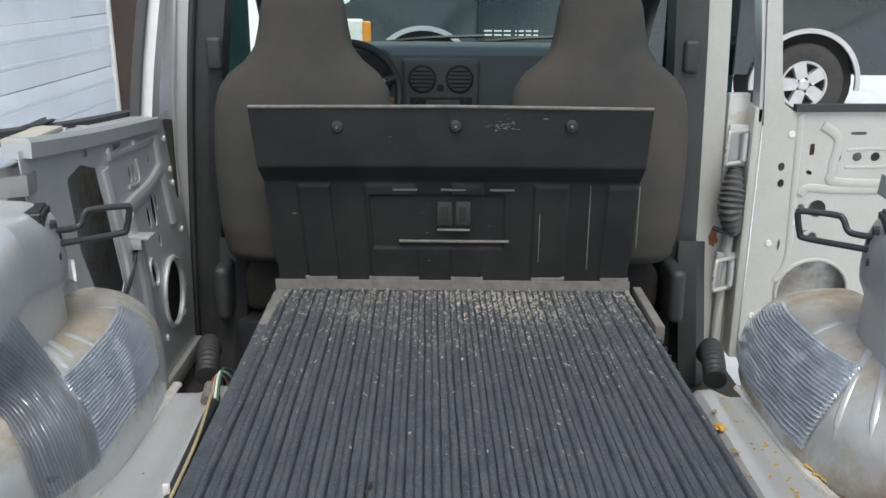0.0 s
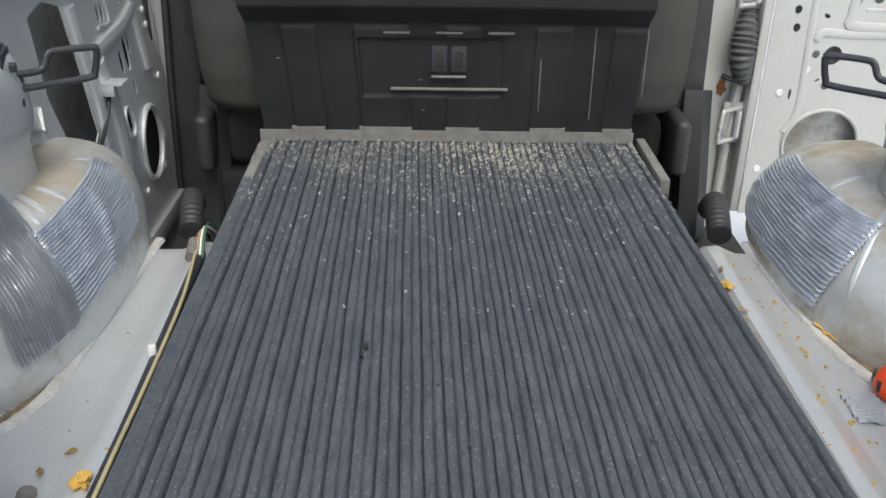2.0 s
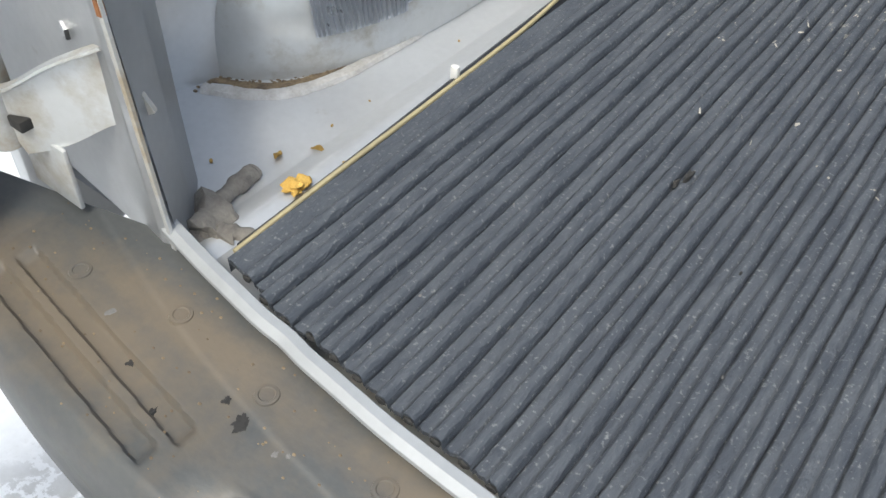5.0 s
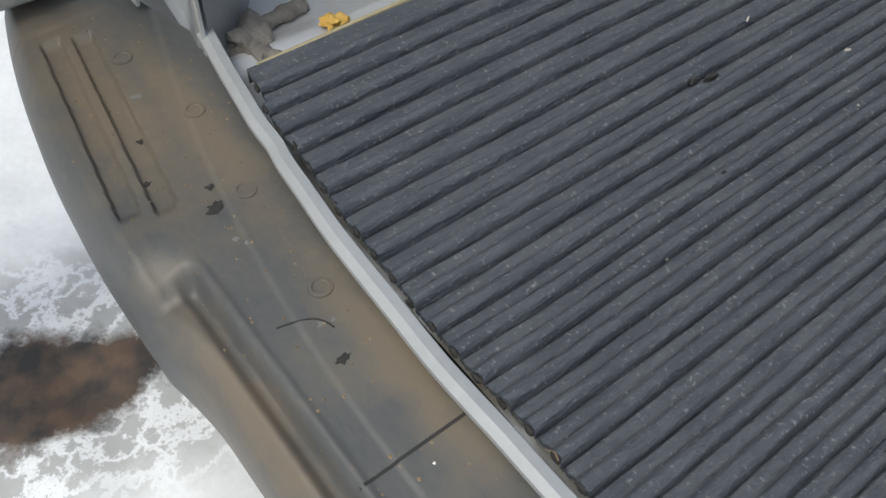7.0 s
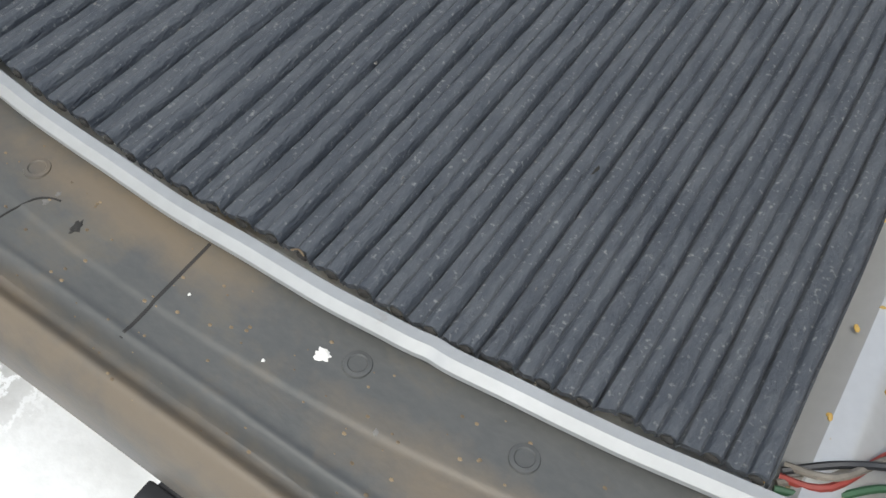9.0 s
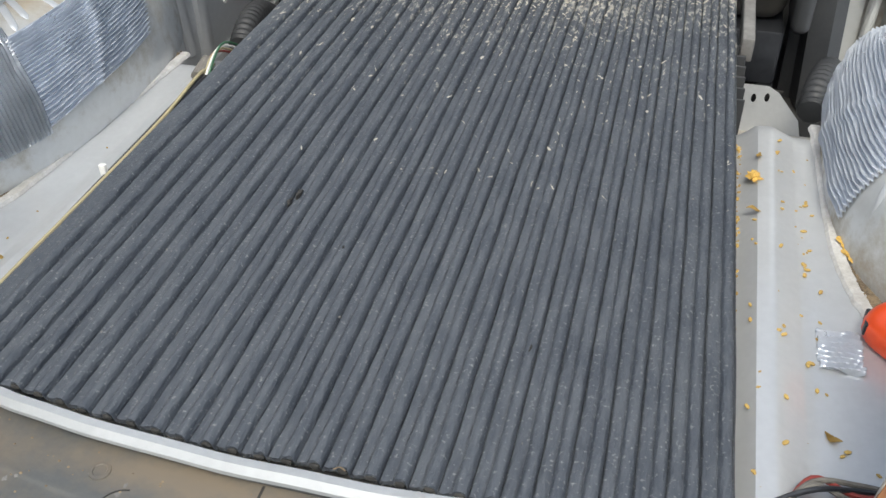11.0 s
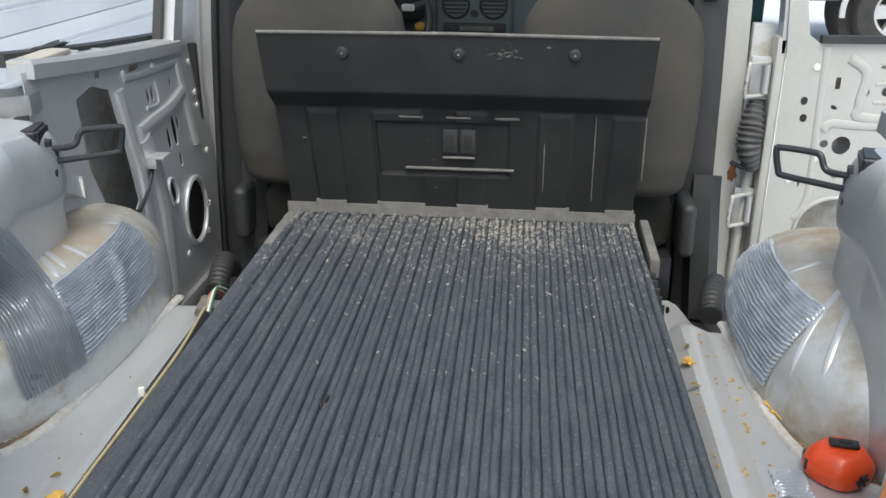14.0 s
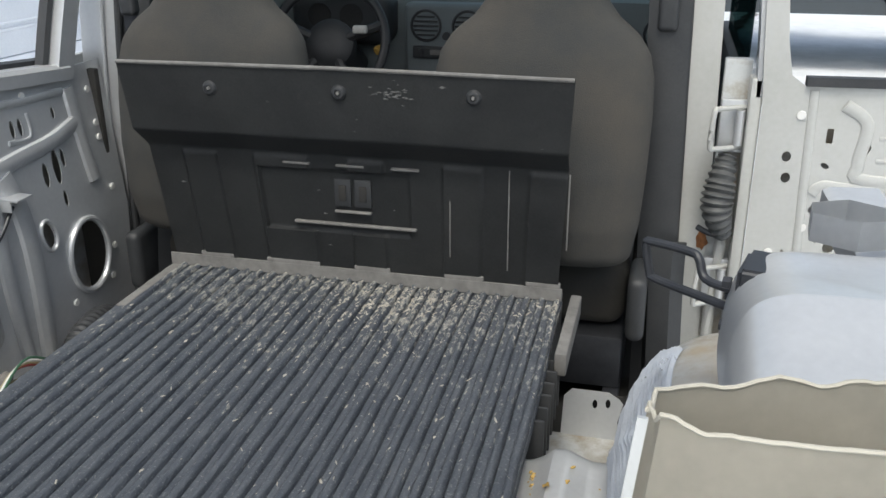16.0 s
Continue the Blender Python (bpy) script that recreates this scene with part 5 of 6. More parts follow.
# ---- cabin ----
def build_seat(cx):
    st = thing("front_seat", (cx, 1.65, -0.34), "grey-brown fabric high-back front seat", "car seat", "front seats")
    # (height, centre y, half width, half depth)
    rows = [(0.0, 1.545, 0.205, 0.07), (0.02, 1.53, 0.222, 0.085), (0.10, 1.525, 0.236, 0.095), (0.22, 1.53, 0.243, 0.095), (0.34, 1.545, 0.246, 0.09), (0.42, 1.56, 0.243, 0.085), (0.47, 1.57, 0.232, 0.08),
            (0.51, 1.58, 0.205, 0.075), (0.545, 1.587, 0.160, 0.07), (0.58, 1.592, 0.133, 0.066), (0.63, 1.60, 0.122, 0.064), (0.69, 1.605, 0.113, 0.060), (0.73, 1.61, 0.098, 0.055), (0.755, 1.613, 0.075, 0.045), (0.765, 1.615, 0.04, 0.03)]
    bm = bmesh.new()
    n = 44
    hs = np.linspace(0, 0.765, 60)
    arr = np.array(rows)
    lift = 0.042
    rings = []
    for h in hs:
        yc, w, d = (np.interp(h, arr[:, 0], arr[:, k]) for k in (1, 2, 3))
        ring = []
        for k in range(n):
            a = 2 * math.pi * k / n
            c, s = math.cos(a), math.sin(a)
            x = w * math.copysign(abs(c) ** 0.62, c)
            y = d * math.copysign(abs(s) ** 0.75, s)
            wob = 0.002 * noise.noise(Vector((x * 8, h * 8, cx)))
            ring.append(bm.verts.new((cx + x, yc + y + wob + 0.02, h + lift)))
        rings.append(ring)
    for a, b in zip(rings, rings[1:]):
        for k in range(n):
            bm.faces.new((a[k], a[(k + 1) % n], b[(k + 1) % n], b[k]))
    bm.faces.new(rings[0])
    bm.faces.new(list(reversed(rings[-1])))
    back = part("backrest", bm, FABRIC, st)
    # stitched seam under the head part
    pts = [(cx + 0.125 * q, 1.612 - 0.0685 * (1 - abs(q) ** 3) ** 0.4 - 0.001, 0.562 + 0.012 * (1 - q * q)) for q in np.linspace(-1, 1, 20)]
    part("stitching", tube(pts, 0.0022, 6, 0), FABRIC, back)
    part("cushion", rounded_block((cx - 0.22, 1.60, -0.16), (cx + 0.22, 2.05, 0.0), 0.05), FABRIC, st)
    part("frame", box((cx - 0.22, 1.56, -0.30), (cx + 0.22, 1.98, -0.16), 0.01), BLACK, st)
    for s in (-1, 1):
        # black colour on the recliner stands in for the shade beside the seat
        part("recliner", rounded_block((cx + s * 0.245 - 0.022, 1.50, -0.14), (cx + s * 0.245 + 0.022, 1.66, 0.02), 0.02), PLASTIC, st, "recliner cover, coloured dark as in shade")
        part("rail", box((cx + s * 0.2 - 0.02, 1.45, -0.335), (cx + s * 0.2 + 0.02, 2.0, -0.30), 0.004), BLACK, st)


build_seat(-0.431)
build_seat(0.374)


def build_dash():
    d = thing("dashboard", (0, 2.6, -0.2), "grey plastic dashboard with two round air vents", "dashboard")
    prof = [(2.50, -0.25), (2.49, 0.10), (2.50, 0.28), (2.505, 0.40), (2.53, 0.448), (2.60, 0.468), (2.85, 0.475), (2.95, 0.44), (2.95, -0.25)]
    bm = bmesh.new()
    rows = []
    for x in np.linspace(-0.74, 0.74, 50):
        bow = 0.05 * (x / 0.74) ** 2
        rows.append([bm.verts.new((x, y + bow, z - 0.012 * (x / 0.74) ** 2)) for y, z in prof])
    for a, b in zip(rows, rows[1:]):
        for i in range(len(prof) - 1):
            bm.faces.new((a[i], a[i + 1], b[i + 1], b[i]))
    part("fascia", bm, DASH, d)
    part("middle_console", rounded_block((-0.195, 2.462, -0.12), (0.09, 2.56, 0.437), 0.018), DASH, d, "grey centre stack")
    for x in (-0.120, 0.018):
        m = Matrix.Translation((x, 2.462, 0.367)) @ Matrix.Rotation(radians(90), 4, "X")
        v = part("air_vent", lathe([(0.043, -0.02), (0.044, 0.002), (0.047, 0.006), (0.052, 0.005), (0.053, -0.004)], m, 36), PLASTIC, d, "round black air vent")
        part("vent_back", cyl((x, 2.475, 0.367), (x, 2.47, 0.367), 0.044, None, 30), DARK, v)
        for k in range(5):
            z = 0.367 + 0.0145 * (k - 2)
            w = math.sqrt(0.042 ** 2 - (z - 0.367) ** 2)
            part("slat", box((x - w, 2.456, z - 0.003), (x + w, 2.47, z + 0.003), 0.001), PLASTIC, v)
    part("hazard_button", cyl((-0.052, 2.463, 0.335), (-0.052, 2.452, 0.335), 0.014, 0.012, 18), PLASTIC, d)
    r = part("radio", rounded_block((-0.165, 2.452, 0.262), (0.065, 2.475, 0.302), 0.006), PLASTIC, d, "black radio face")
    part("display", box((-0.105, 2.449, 0.275), (0.02, 2.455, 0.292), 0.001), DUST, r)
    for x in (-0.138, 0.044):
        part("knob", cyl((x, 2.455, 0.282), (x, 2.440, 0.282), 0.011, 0.010, 16, bevel=0.002), PLASTIC, r)
    for x in (-0.12, -0.05, 0.02):
        part("heater_knob", cyl((x, 2.463, 0.19), (x, 2.44, 0.19), 0.024, 0.020, 20, bevel=0.003), PLASTIC, d)
    part("side_vent", lathe([(0.040, -0.02), (0.047, 0.006), (0.053, -0.004)], Matrix.Translation((0.62, 2.53, 0.35)) @ Matrix.Rotation(radians(90), 4, "X"), 30), PLASTIC, d, "round side vent")
    part("cluster_hood", rounded_block((-0.58, 2.42, 0.30), (-0.23, 2.56, 0.475), 0.05), PLASTIC, d, "black instrument hood")
    for x in (-0.47, -0.36):
        part("gauge", cyl((x, 2.422, 0.395), (x, 2.417, 0.395), 0.04, None, 24), DARK, d)
    part("key_tag", lumpy((-0.235, 2.32, 0.305), (0.018, 0.01, 0.016), 3, 0.4), FOAM, d, "small pale tag by the column")

    d.matrix_basis = Matrix.Translation((-0.010, -0.01, 0.076)) @ d.matrix_basis


build_dash()


def build_steering():
    w = thing("steering_wheel", (-0.41, 2.24, 0.36), "black steering wheel with a round centre pad", "steering wheel")
    m = Matrix.Translation((-0.41, 2.24, 0.36)) @ Matrix.Rotation(radians(66), 4, "X")
    rim = [m @ Vector((0.187 * math.cos(a), 0.187 * math.sin(a), 0)) for a in np.linspace(0, 2 * math.pi, 49)]
    part("rim", sweep(rim, circle(0.015, 10), up=tuple(m.to_3x3() @ Vector((0, 0, 1))), caps=False), PLASTIC, w)
    part("hub", lathe([(0.0001, 0.012), (0.03, 0.014), (0.06, 0.006), (0.08, -0.012), (0.082, -0.04)], m, 30), PLASTIC, w)
    for a in (20, 160, 235, 305):
        c, s = math.cos(radians(a)), math.sin(radians(a))
        part("spoke", tube([m @ Vector((0.06 * c, 0.06 * s, -0.012)), m @ Vector((0.12 * c, 0.12 * s, -0.008)), m @ Vector((0.183 * c, 0.183 * s, 0))], 0.016, 8), PLASTIC, w)
    part("column", cyl(m @ Vector((0, 0, -0.02)), m @ Vector((0, 0, -0.25)), 0.05, None, 20), PLASTIC, w)
    part("switch_pod", rounded_block((-0.315, 2.20, 0.395), (-0.27, 2.225, 0.42), 0.008), SEALER, w, "pale switch pod")

    w.matrix_basis = Matrix.Translation((0.02, 0, 0.05)) @ w.matrix_basis


build_steering()


def build_cab_shell():
    # windscreen, roof over the front seats, front doors
    def screen(u, v):
        return (-0.72 + 1.44 * u - 0.0 * v, 2.98 - 0.72 * v + 0.06 * (2 * u - 1) ** 2, 0.50 + 0.60 * v)
    bm = grid(10, 6, screen)
    bmesh.ops.solidify(bm, geom=bm.faces[:], thickness=0.005)
    ws = part("windscreen", bm, GLASS, body, "tinted windscreen")
    ws.visible_shadow = False
    for s in (-1, 1):
        part("screen_pillar", sweep(smooth_path([(s * 0.76, 3.02, 0.44), (s * 0.74, 2.7, 0.74), (s * 0.70, 2.28, 1.06)], 6), circle(0.045, 10, 1.0, 0.8)), PLASTIC, body)
        part("front_door_card", box((min(s * 0.80, s * 0.86), 1.86, -0.34), (max(s * 0.80, s * 0.86), 3.0, 0.42), 0.02), PLASTIC, body, "dark front door trim")
        g = part("front_side_glass", box((s * 0.83 - 0.002, 1.88, 0.42), (s * 0.83 + 0.002, 2.78, 0.98), 0), DARK_GLASS, body, "dark tinted side glass")
        g.visible_shadow = False
    # out of view; assumed above the front seats, and shades the dash
    part("cab_roof", rounded_block((-0.80, 1.72, 1.02), (0.80, 2.45, 1.08), 0.025), SILVER, body, "unseen roof assumed over the front seats")
    part("firewall", box((-0.80, 2.95, -0.36), (0.80, 2.99, 0.44), 0.004), DARK, body)
    part("bonnet", rounded_block((-0.80, 3.03, 0.10), (0.80, 4.05, 0.30), 0.06), SILVER, body, "silver bonnet")
    part("cowl", box((-0.74, 2.98, 0.40), (0.74, 3.12, 0.515), 0.01), PLASTIC, body, "black cowl under the windscreen")
    for x0, x1 in ((-0.35, 0.12), (0.02, 0.52)):
        part("wiper", tube([(x0, 3.02, 0.53), ((x0 + x1) / 2, 2.99, 0.555), (x1, 2.985, 0.565)], 0.008, 6), BLACK, body, "black wiper arm")
    part("under_body", box((-0.85, 0.05, -0.42), (0.85, 4.0, -0.37), 0.01), DARK, body)


build_cab_shell()

# ---- loose things in the load bay ----


def build_tape():
    t = thing("tape_measure", (0.698, 0.388, FLOOR), "orange tape measure with black clip, lying on the floor", "tape measure")
    m = Matrix.Translation((0.698, 0.388, FLOOR + 0.002)) @ Matrix.Rotation(radians(-8), 4, "Z")
    bm = bmesh.new()
    prof = [(0.0001, 0.055), (0.026, 0.055), (0.037, 0.050), (0.046, 0.038), (0.051, 0.026), (0.051, 0.012), (0.048, 0.003), (0.042, 0.0), (0.0001, 0.0)]

    def squarish(a):
        return 1.0 + 0.05 * math.cos(4 * a) + 0.03 * math.cos(2 * a)
    seg = 48
    rings = []
    for r, h in prof:
        rings.append([bm.verts.new(m @ Vector((r * squarish(q) * math.cos(q), r * squarish(q) * math.sin(q), h))) for q in (2 * math.pi * i / seg for i in range(seg))])
    for lo, hi in zip(rings, rings[1:]):
        for i in range(seg):
            bm.faces.new((lo[i], lo[(i + 1) % seg], hi[(i + 1) % seg], hi[i]))
    part("case", bm, ORANGE, t)
    clip = bmesh.new()
    box((-0.020, -0.008, 0.056), (0.026, 0.012, 0.064), 0.003, bm=clip, m=m)
    part("belt_clip", clip, BLACK, t, "black belt clip")
    c2 = bmesh.new()
    box((-0.006, -0.004, 0.063), (0.014, 0.004, 0.067), 0.0015, bm=c2, m=m)
    part("clip_slot", c2, DARK, t)
    for a in (0, 60, 120):
        s2 = bmesh.new()
        box((-0.013, -0.003, -0.001), (0.013, 0.003, 0.001), 0.0005, bm=s2, m=m @ Matrix.Translation((0.030, -0.0415, 0.022)) @ Matrix.Rotation(radians(36), 4, "Z") @ Matrix.Rotation(radians(90), 4, "X") @ Matrix.Rotation(radians(a), 4, "Z"))
        part("star_mark", s2, BLACK, t, "black star mark")
    rim = bmesh.new()
    box((-0.054, -0.016, 0.010), (-0.046, 0.020, 0.030), 0.003, bm=rim, m=m)
    part("grip", rim, BLACK, t, "black rubber grip")


build_tape()

# small foil patch on the floor beside the tape measure
fp = grid(40, 48, lambda u, v: (0.59 + 0.055 * u + 0.004 * noise.noise(Vector((v * 5, 0, 0))), 0.315 + 0.075 * v, FLOOR + 0.0035 + 0.0045 * math.sin(2 * math.pi * (v * 8 + 0.4 * noise.noise(Vector((u * 2, v * 2, 0)))))))
tagged(part("foil_patch", fp, FOIL), "small ribbed foil patch stuck on the floor", "foil patch")


def crumbs():
    rnd = random.Random(11)
    spots = [(-0.524, 0.160, -0.040, 0.013), (0.642, 0.585, FLOOR + 0.004, 0.014), (0.650, 0.560, FLOOR + 0.004, 0.013), (0.638, 0.615, FLOOR + 0.004, 0.009), (0.505, 0.72, -0.045, 0.011)]
    for i, (x, y, z, r) in enumerate(spots):
        tagged(part("foam_scrap", lumpy((x, y, z + r * 0.3), (r, r * 1.1, r * 0.5), i, 0.9), FOAM), "torn scrap of yellow foam on the floor", "foam scrap", "foam scraps")
    bm = bmesh.new()
    for k in range(620):
        side = 1 if rnd.random() < 0.82 else -1
        x = side * (rnd.uniform(0.478, 0.498) if rnd.random() < 0.6 else rnd.uniform(0.5, 0.72))
        y = rnd.uniform(0.03, 0.85)
        if abs(x) > 0.6 and y > 0.2:
            continue
        z = -0.066 if abs(x) < 0.5 else (-0.046 if abs(x) < 0.55 else FLOOR)
        r = rnd.uniform(0.001, 0.004)
        q = Matrix.Translation((x, y, z + r * 0.4)) @ Matrix.Rotation(rnd.uniform(0, 6), 4, "Z") @ Matrix.Diagonal((1.6, 0.9, 0.5, 1))
        bmesh.ops.create_icosphere(bm, subdivisions=1, radius=r, matrix=q)
    tagged(part("floor_debris", bm, LEAF), "crumbs of leaf and foam on the load floor", "debris", kind="stuff")


crumbs()


def wires():
    h = thing("wiring_loom", (-0.5, 0.5, -0.06), "taped wiring loom beside the mat", "wiring")
    part("sleeve", tube([(-0.500, 0.05, -0.045), (-0.497, 0.25, -0.035), (-0.506, 0.5, -0.034), (-0.520, 0.8, -0.04), (-0.545, 0.92, -0.09)], 0.011, 10), BLACK, h, "black loom sleeve")
    part("yellow_wire", tube([(-0.488, 0.03, -0.022), (-0.490, 0.2, -0.018), (-0.494, 0.40, -0.018), (-0.505, 0.62, -0.022), (-0.530, 0.83, -0.03), (-0.56, 0.98, -0.10)], 0.0034, 8), YELLOW_WIRE, h, "pale yellow wire")
    part("cable_clip", box((-0.514, 0.438, -0.03), (-0.502, 0.446, -0.006), 0.002), WHITE, h, "white cable clip")
    for k, mt in enumerate((RED_WIRE, YELLOW_WIRE, WHITE, GREEN_WIRE)):
        part("loose_wire", tube([(-0.53 + 0.006 * k, 0.80, -0.035), (-0.545 + 0.008 * k, 0.90, -0.03 + 0.008 * k), (-0.56 + 0.014 * k, 1.02, -0.10), (-0.60, 1.15, -0.22)], 0.0026, 6), mt, h)
    part("tape_wrap", tube([(-0.535, 0.80, -0.034), (-0.542, 0.86, -0.028)], 0.012, 10), CLOTH, h, "dusty tape wrap")
    part("taped_end", sweep(smooth_path([(-0.49, 0.085, -0.05), (-0.53, 0.06, -0.045), (-0.56, 0.05, -0.05), (-0.585, 0.085, -0.052), (-0.60, 0.16, -0.056)], 16), lambda q: circle(0.012 * (1 + 0.5 * noise.noise(Vector((q * 14, 3, 0))) + 0.25 * noise.noise(Vector((q * 45, 1, 0)))), 12, 1.0, 0.8)), CLOTH, h, "dusty taped wire bundle")
    part("putty", lumpy((-0.575, 0.055, -0.05), (0.04, 0.03, 0.02), 2, 0.8), CLOTH, h, "dusty lump of sealer")
    r = thing("wiring_loom", (0.56, 0.06, -0.06), "dusty green, white and red wires at the floor corner", "wiring")
    for k, mt in enumerate((GREEN_WIRE, CLOTH, RED_WIRE, BLACK, CLOTH)):
        part("wire", tube([(0.495, 0.035 + 0.006 * k, -0.05), (0.53, 0.05 + 0.007 * ((k * 3) % 5), -0.048 + 0.003 * k), (0.57, 0.085 + 0.009 * ((k * 2) % 5), -0.045 + 0.005 * ((k * 3) % 5)), (0.62, 0.10 + 0.008 * k, -0.05), (0.68, 0.13, -0.05)], 0.0034, 7), mt, r)
    part("debris_clump", lumpy((0.555, 0.04, -0.055), (0.045, 0.03, 0.012), 7, 0.8), DIRT, r, "dry leaf litter in the corner")
    for s in (-1, 1):
        c = thing("corrugated_hose", (s * 0.66, 1.05, -0.2), "black corrugated plastic hose end", "hose", "hoses")
        pts = smooth_path([(s * 0.635, 1.16, -0.15), (s * 0.65, 1.24, -0.13), (s * 0.68, 1.36, -0.15), (s * 0.72, 1.52, -0.24)], 44)
        part("hose", sweep(pts, lambda t: circle(0.028 * (1 + 0.07 * math.sin(t * 100)), 16)), PLASTIC, c)



wires()


def mat_marks():
    """Small loose and stuck bits on the mat and along its rear edge."""
    rnd = random.Random(21)
    for x, y, r in ((-0.165, 0.441, 0.006), (-0.170, 0.418, 0.004), (0.24, 0.20, 0.004), (-0.05, 0.33, 0.003)):
        part("tar_speck", lumpy((x, y, -0.004), (r * 0.7, r * 1.8, 0.0055), int(y * 90), 0.8, 2), DARK, mat_thing, "black tar speck")
    for k in range(60):
        x, y = rnd.uniform(-0.46, 0.45), rnd.uniform(0.05, 1.35)
        r = rnd.uniform(0.0008, 0.0022)
        part("pale_speck", lumpy((x, y, -0.0076), (r * 0.7, r * 1.2, 0.0012), k, 0.8, 1), DUST, mat_thing)
    bm = bmesh.new()
    for k in range(1100):
        i = min(RIBS - 1.0, max(0.0, rnd.gauss(16, 6.5)))
        i = round(i * 2) / 2
        c = rib_x(i)
        y = FRONT - 0.015 - min(0.85, rnd.expovariate(5.5))
        x = mat_x(c, y)
        top = abs(i - round(i)) < 0.1
        a, b = rnd.uniform(0.0008, 0.0038), rnd.uniform(0.0015, 0.0120)
        q = Matrix.Translation((x + rnd.uniform(-0.004, 0.004), y, -0.0004 if top else -0.0080)) @ Matrix.Rotation(rnd.uniform(-0.7, 0.7), 4, "Z")
        ring = [bm.verts.new(q @ Vector((a * math.cos(w) * rnd.uniform(0.6, 1.2), b * math.sin(w) * rnd.uniform(0.6, 1.2), -0.001))) for w in (0, 1.05, 2.1, 3.14, 4.2, 5.25)]
        hub = bm.verts.new(q @ Vector((0, 0, 0.0013)))
        for i in range(6):
            bm.faces.new((ring[i], ring[(i + 1) % 6], hub))
    tagged(part("flake_litter", bm, FLAKE, mat_thing), "pale flaked dirt scattered on the ribbed mat", kind="stuff")
    tw = part("twig", tube([(0.074, -0.030, -0.002), (0.080, -0.027, 0.0), (0.087, -0.029, -0.001)], 0.0008, 6), DIRT)
    tagged(tw, "tiny brown twig on the rear edge of the mat", "twig")
    for i, (x, y) in enumerate(((0.505, 0.62), (0.512, 0.78), (0.60, 0.20), (0.555, 0.13), (-0.60, 0.20), (-0.57, 0.24))):
        q = Matrix.Translation((x, y, FLOOR + (0.022 if abs(x) < 0.53 else 0.004))) @ Matrix.Rotation(i * 1.3, 4, "Z")
        bm = grid(6, 4, lambda u, v: q @ Vector(((u - 0.5) * 0.022, (v - 0.5) * 0.011 * math.sin(math.pi * min(0.95, max(0.05, u))), 0.003 * math.sin(u * 5 + i) + 0.002 * abs(v - 0.5))))
        bmesh.ops.solidify(bm, geom=bm.faces[:], thickness=0.0008)
        tagged(part("dry_leaf", bm, LEAF), "small curled dry leaf on the silver floor", "leaf", "dry leaves")


mat_marks()

# ---- outside ----


def build_garage():
    g = thing("garage", (-3.7, 5.0, GROUND), "garage with a white ribbed sectional door and brown walls", "garage")
    X = -3.5
    part("wall", box((X - 0.45, -9.0, GROUND - 0.05), (X - 0.05, 2.4, 2.8), 0.01), GARAGE, g, "white siding wall")
    part("side_post", box((X - 0.45, 8.66, GROUND - 0.05), (X + 0.03, 10.2, 2.9), 0.01), BROWN, g, "dark brown corner post")
    part("lintel", box((X - 0.45, 2.2, 1.65), (X + 0.02, 8.7, 2.9), 0.01), GARAGE, g)
    h = 0.53
    for k in range(5):
        z = GROUND + h * k
        d = part("door_section", box((X - 0.09, 2.4, z + 0.004), (X - 0.04, 8.62, z + h - 0.004), 0.006), GARAGE, g, "white door section")
        for q in (0.16, 0.20, 0.36, 0.40):
            part("rib", box((X - 0.045, 2.42, z + q), (X - 0.028, 8.60, z + q + 0.022), 0.006), GARAGE, d)
    part("edge_strip", box((X - 0.05, 8.58, GROUND), (X - 0.01, 8.65, 1.9), 0.006), WHITE, g)


build_garage()


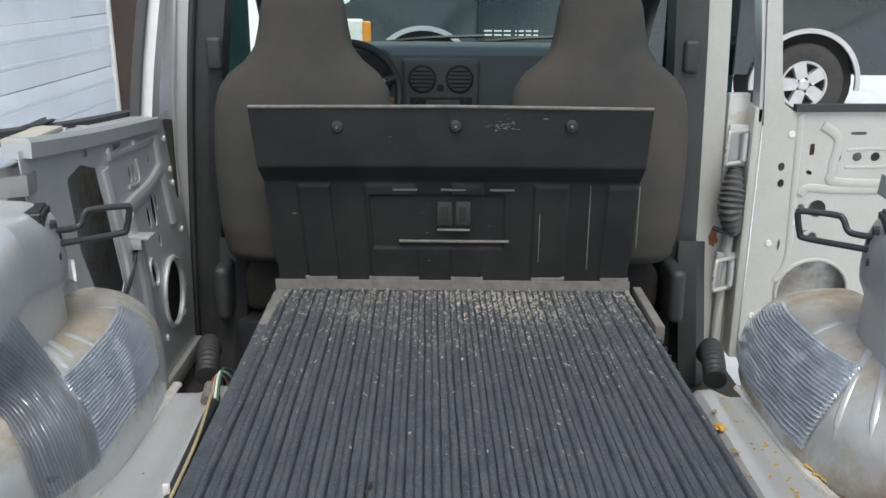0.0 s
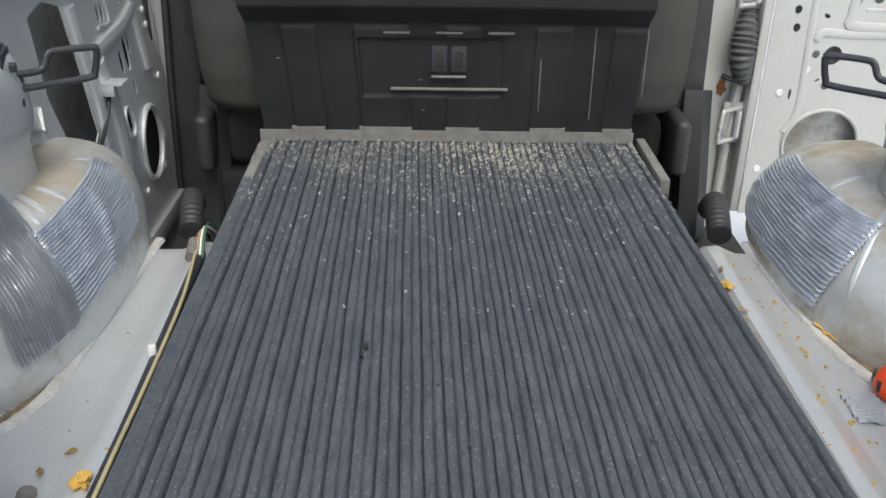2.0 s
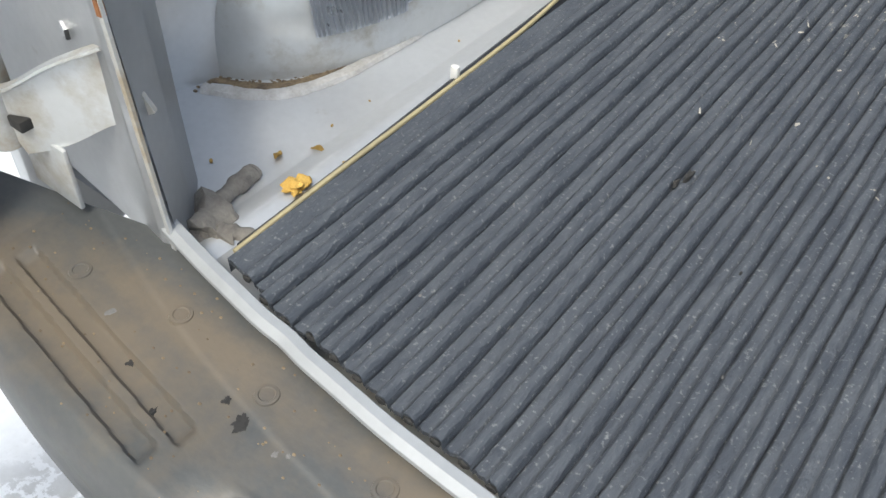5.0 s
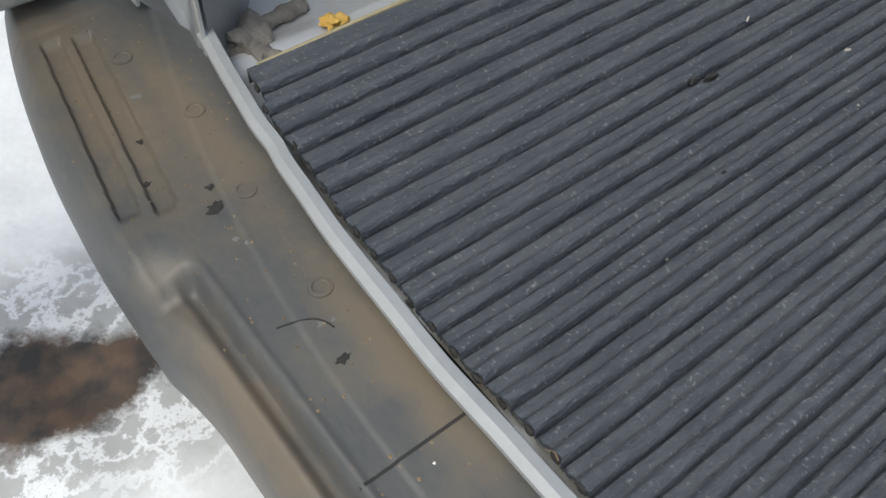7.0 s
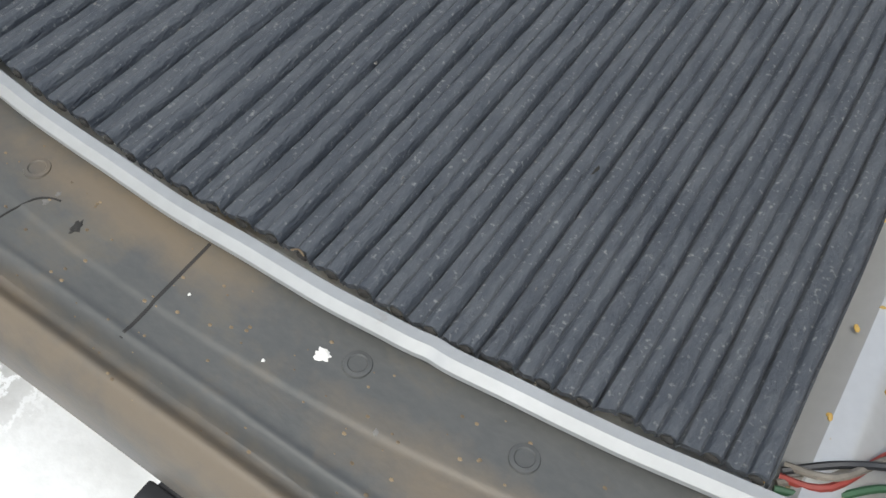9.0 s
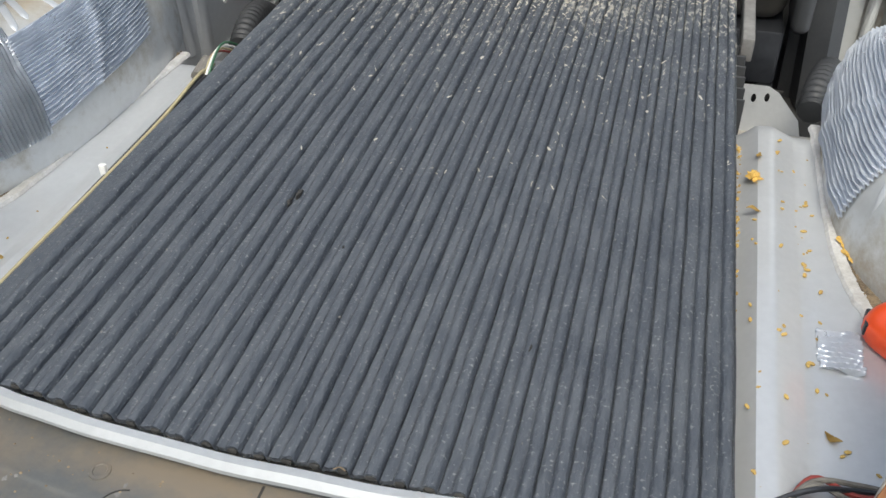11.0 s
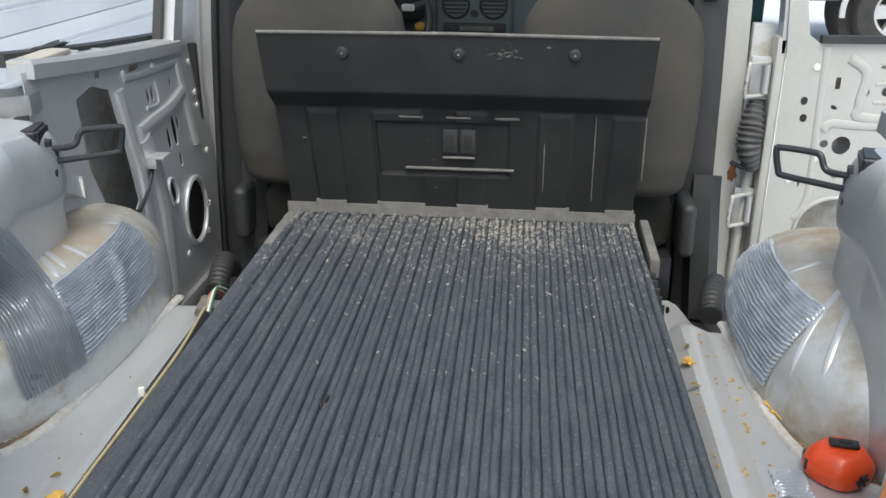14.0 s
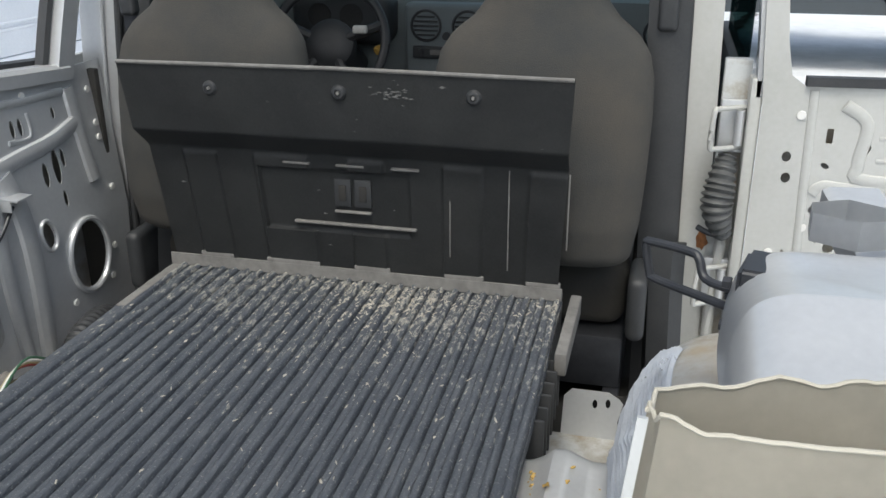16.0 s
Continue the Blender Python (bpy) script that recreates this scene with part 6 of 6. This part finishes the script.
def build_truck():
    t = thing("pickup_truck", (1.6, 8.6, GROUND), "dark blue-green pickup truck with white wheel flares", "pickup truck")
    Y = 7.7
    z0 = -0.30
    fx, rx, wz, R = -0.21, 3.40, -0.39, 0.385

    def place(u, v, w):
        bulge = 0.05 * math.exp(-((v - 0.12) / 0.25) ** 2)
        return (u, Y - bulge + w, v)
    outer = [(-0.95, z0 + 0.05), (fx - 0.50, z0)]
    outer += [(fx + 0.50 * math.cos(a), wz + 0.50 * math.sin(a)) for a in np.linspace(math.pi - 0.18, 0.18, 16)]
    outer += [(rx - 0.50, z0)]
    outer += [(rx + 0.50 * math.cos(a), wz + 0.50 * math.sin(a)) for a in np.linspace(math.pi - 0.18, 0.18, 16)]
    outer += [(4.6, z0), (4.62, 0.55), (2.35, 0.56), (2.30, 0.58), (0.35, 0.58), (0.25, 0.50), (-0.75, 0.40), (-0.98, 0.30), (-1.02, 0.0)]
    part("side_panel", sheet(outer, [], 0.1, place), TRUCK, t)
    part("body_core", box((-0.95, Y + 0.5, z0 + 0.05), (4.6, Y + 1.8, 0.38), 0.05), TRUCK, t)
    part("bonnet", rounded_block((-0.93, Y + 0.02, 0.36), (0.35, Y + 1.8, 0.47), 0.05), TRUCK, t)
    part("cab", rounded_block((0.35, Y + 0.08, 0.52), (2.32, Y + 1.75, 1.15), 0.12, taper=lambda x, y, z: (x + (0.55 if (z > 1 and x < 1) else 0), y, z)), TRUCK, t)
    part("cab_glass", rounded_block((0.80, Y + 0.06, 0.62), (2.15, Y + 0.12, 1.05), 0.03), DARK, t)
    part("bed_floor", box((2.4, Y + 0.1, 0.2), (4.6, Y + 1.75, 0.3), 0.01), DARK, t)
    for x in (0.315, 1.30):
        part("door_gap", box((x - 0.006, Y - 0.06, z0 + 0.1), (x + 0.006, Y + 0.05, 0.57), 0), DARK, t)
    part("bed_gap", box((2.32, Y - 0.06, z0 + 0.1), (2.345, Y + 0.05, 0.55), 0), DARK, t)
    for x in (1.10, 2.15):
        part("handle", rounded_block((x, Y - 0.085, 0.28), (x + 0.14, Y - 0.04, 0.315), 0.012), TRUCK, t)
    for cx in (fx, rx):
        arc = [(cx + 0.50 * math.cos(a), Y - 0.055, wz + 0.50 * math.sin(a)) for a in np.linspace(math.pi + 0.1, -0.1, 30)]
        part("wheel_flare", sweep(arc, [(-0.022, -0.015), (-0.022, 0.02), (0.022, 0.02), (0.022, -0.015)], up=(0, 1, 0)), ALLOY, t, "pale wheel flare")
        part("wheel_well", cyl((cx, Y + 0.08, wz), (cx, Y + 0.5, wz), 0.50, None, 32), DARK, t)
        m = Matrix.Translation((cx, Y + 0.0, wz)) @ Matrix.Rotation(radians(90), 4, "X")
        w = part("wheel", lathe([(0.215, 0.02), (0.225, 0.05), (0.30, 0.065), (0.365, 0.05), (R, 0.015), (R, -0.15), (0.30, -0.2), (0.2, -0.2)], m, 44), TYRE, t, "black tyre")
        part("rim", lathe([(0.0001, -0.02), (0.17, -0.02), (0.19, 0.03), (0.215, 0.045), (0.222, 0.03)], m, 40), DARK, w)
        for k in range(5):
            q = m @ Matrix.Rotation(2 * math.pi * k / 5 + 0.3, 4, "Z")
            sp = bmesh.new()
            pts2 = [(-0.055, 0.03), (0.055, 0.03), (0.072, 0.20), (-0.072, 0.20)]
            lo = [sp.verts.new(q @ Vector((a, b, 0.0))) for a, b in pts2]
            hi = [sp.verts.new(q @ Vector((a * 0.85, b, 0.045))) for a, b in pts2]
            for i in range(4):
                sp.faces.new((lo[i], lo[(i + 1) % 4], hi[(i + 1) % 4], hi[i]))
            sp.faces.new(hi)
            part("spoke", sp, ALLOY, w)
            part("wheel_nut", cyl(q @ Vector((0.04, 0.075, 0.04)), q @ Vector((0.04, 0.075, 0.055)), 0.014, None, 6), CHROME, w)
        part("hub_cap", lathe([(0.0001, 0.06), (0.04, 0.058), (0.055, 0.045), (0.06, 0.02)], m, 24), ALLOY, w)
        part("rim_ring", lathe([(0.195, 0.03), (0.205, 0.05), (0.222, 0.05), (0.226, 0.03)], m, 44), ALLOY, w)
    hl = part("headlight", rounded_block((-0.98, Y - 0.07, -0.05), (-0.76, Y + 0.10, 0.19), 0.03), LAMP, t, "clear headlight")
    part("turn_signal", rounded_block((-0.775, Y - 0.075, -0.02), (-0.69, Y + 0.05, 0.17), 0.02), AMBER, hl, "amber turn signal")
    part("front_bumper", rounded_block((-1.10, Y - 0.06, -0.42), (-0.74, Y + 1.8, -0.10), 0.05), CHROME, t)
    # model lettering as plain pale bars
    for x0, x1 in ((0.38, 0.46), (0.475, 0.55), (0.565, 0.635), (0.67, 0.69), (0.705, 0.755), (0.77, 0.825), (0.84, 0.89)):
        for zz in (0.045, 0.082):
            part("lettering_bar", box((x0 - 0.02, Y - 0.066, zz), (x1 - 0.025, Y - 0.05, zz + 0.014), 0.001), WHITE, t)

    pivot = Vector((-0.044, -0.863, 0.815))
    t.matrix_basis = Matrix.Translation(pivot) @ Matrix.Scale(1.076, 4) @ Matrix.Translation(Vector((-0.05, 0, 0.22)) - pivot) @ t.matrix_basis


build_truck()
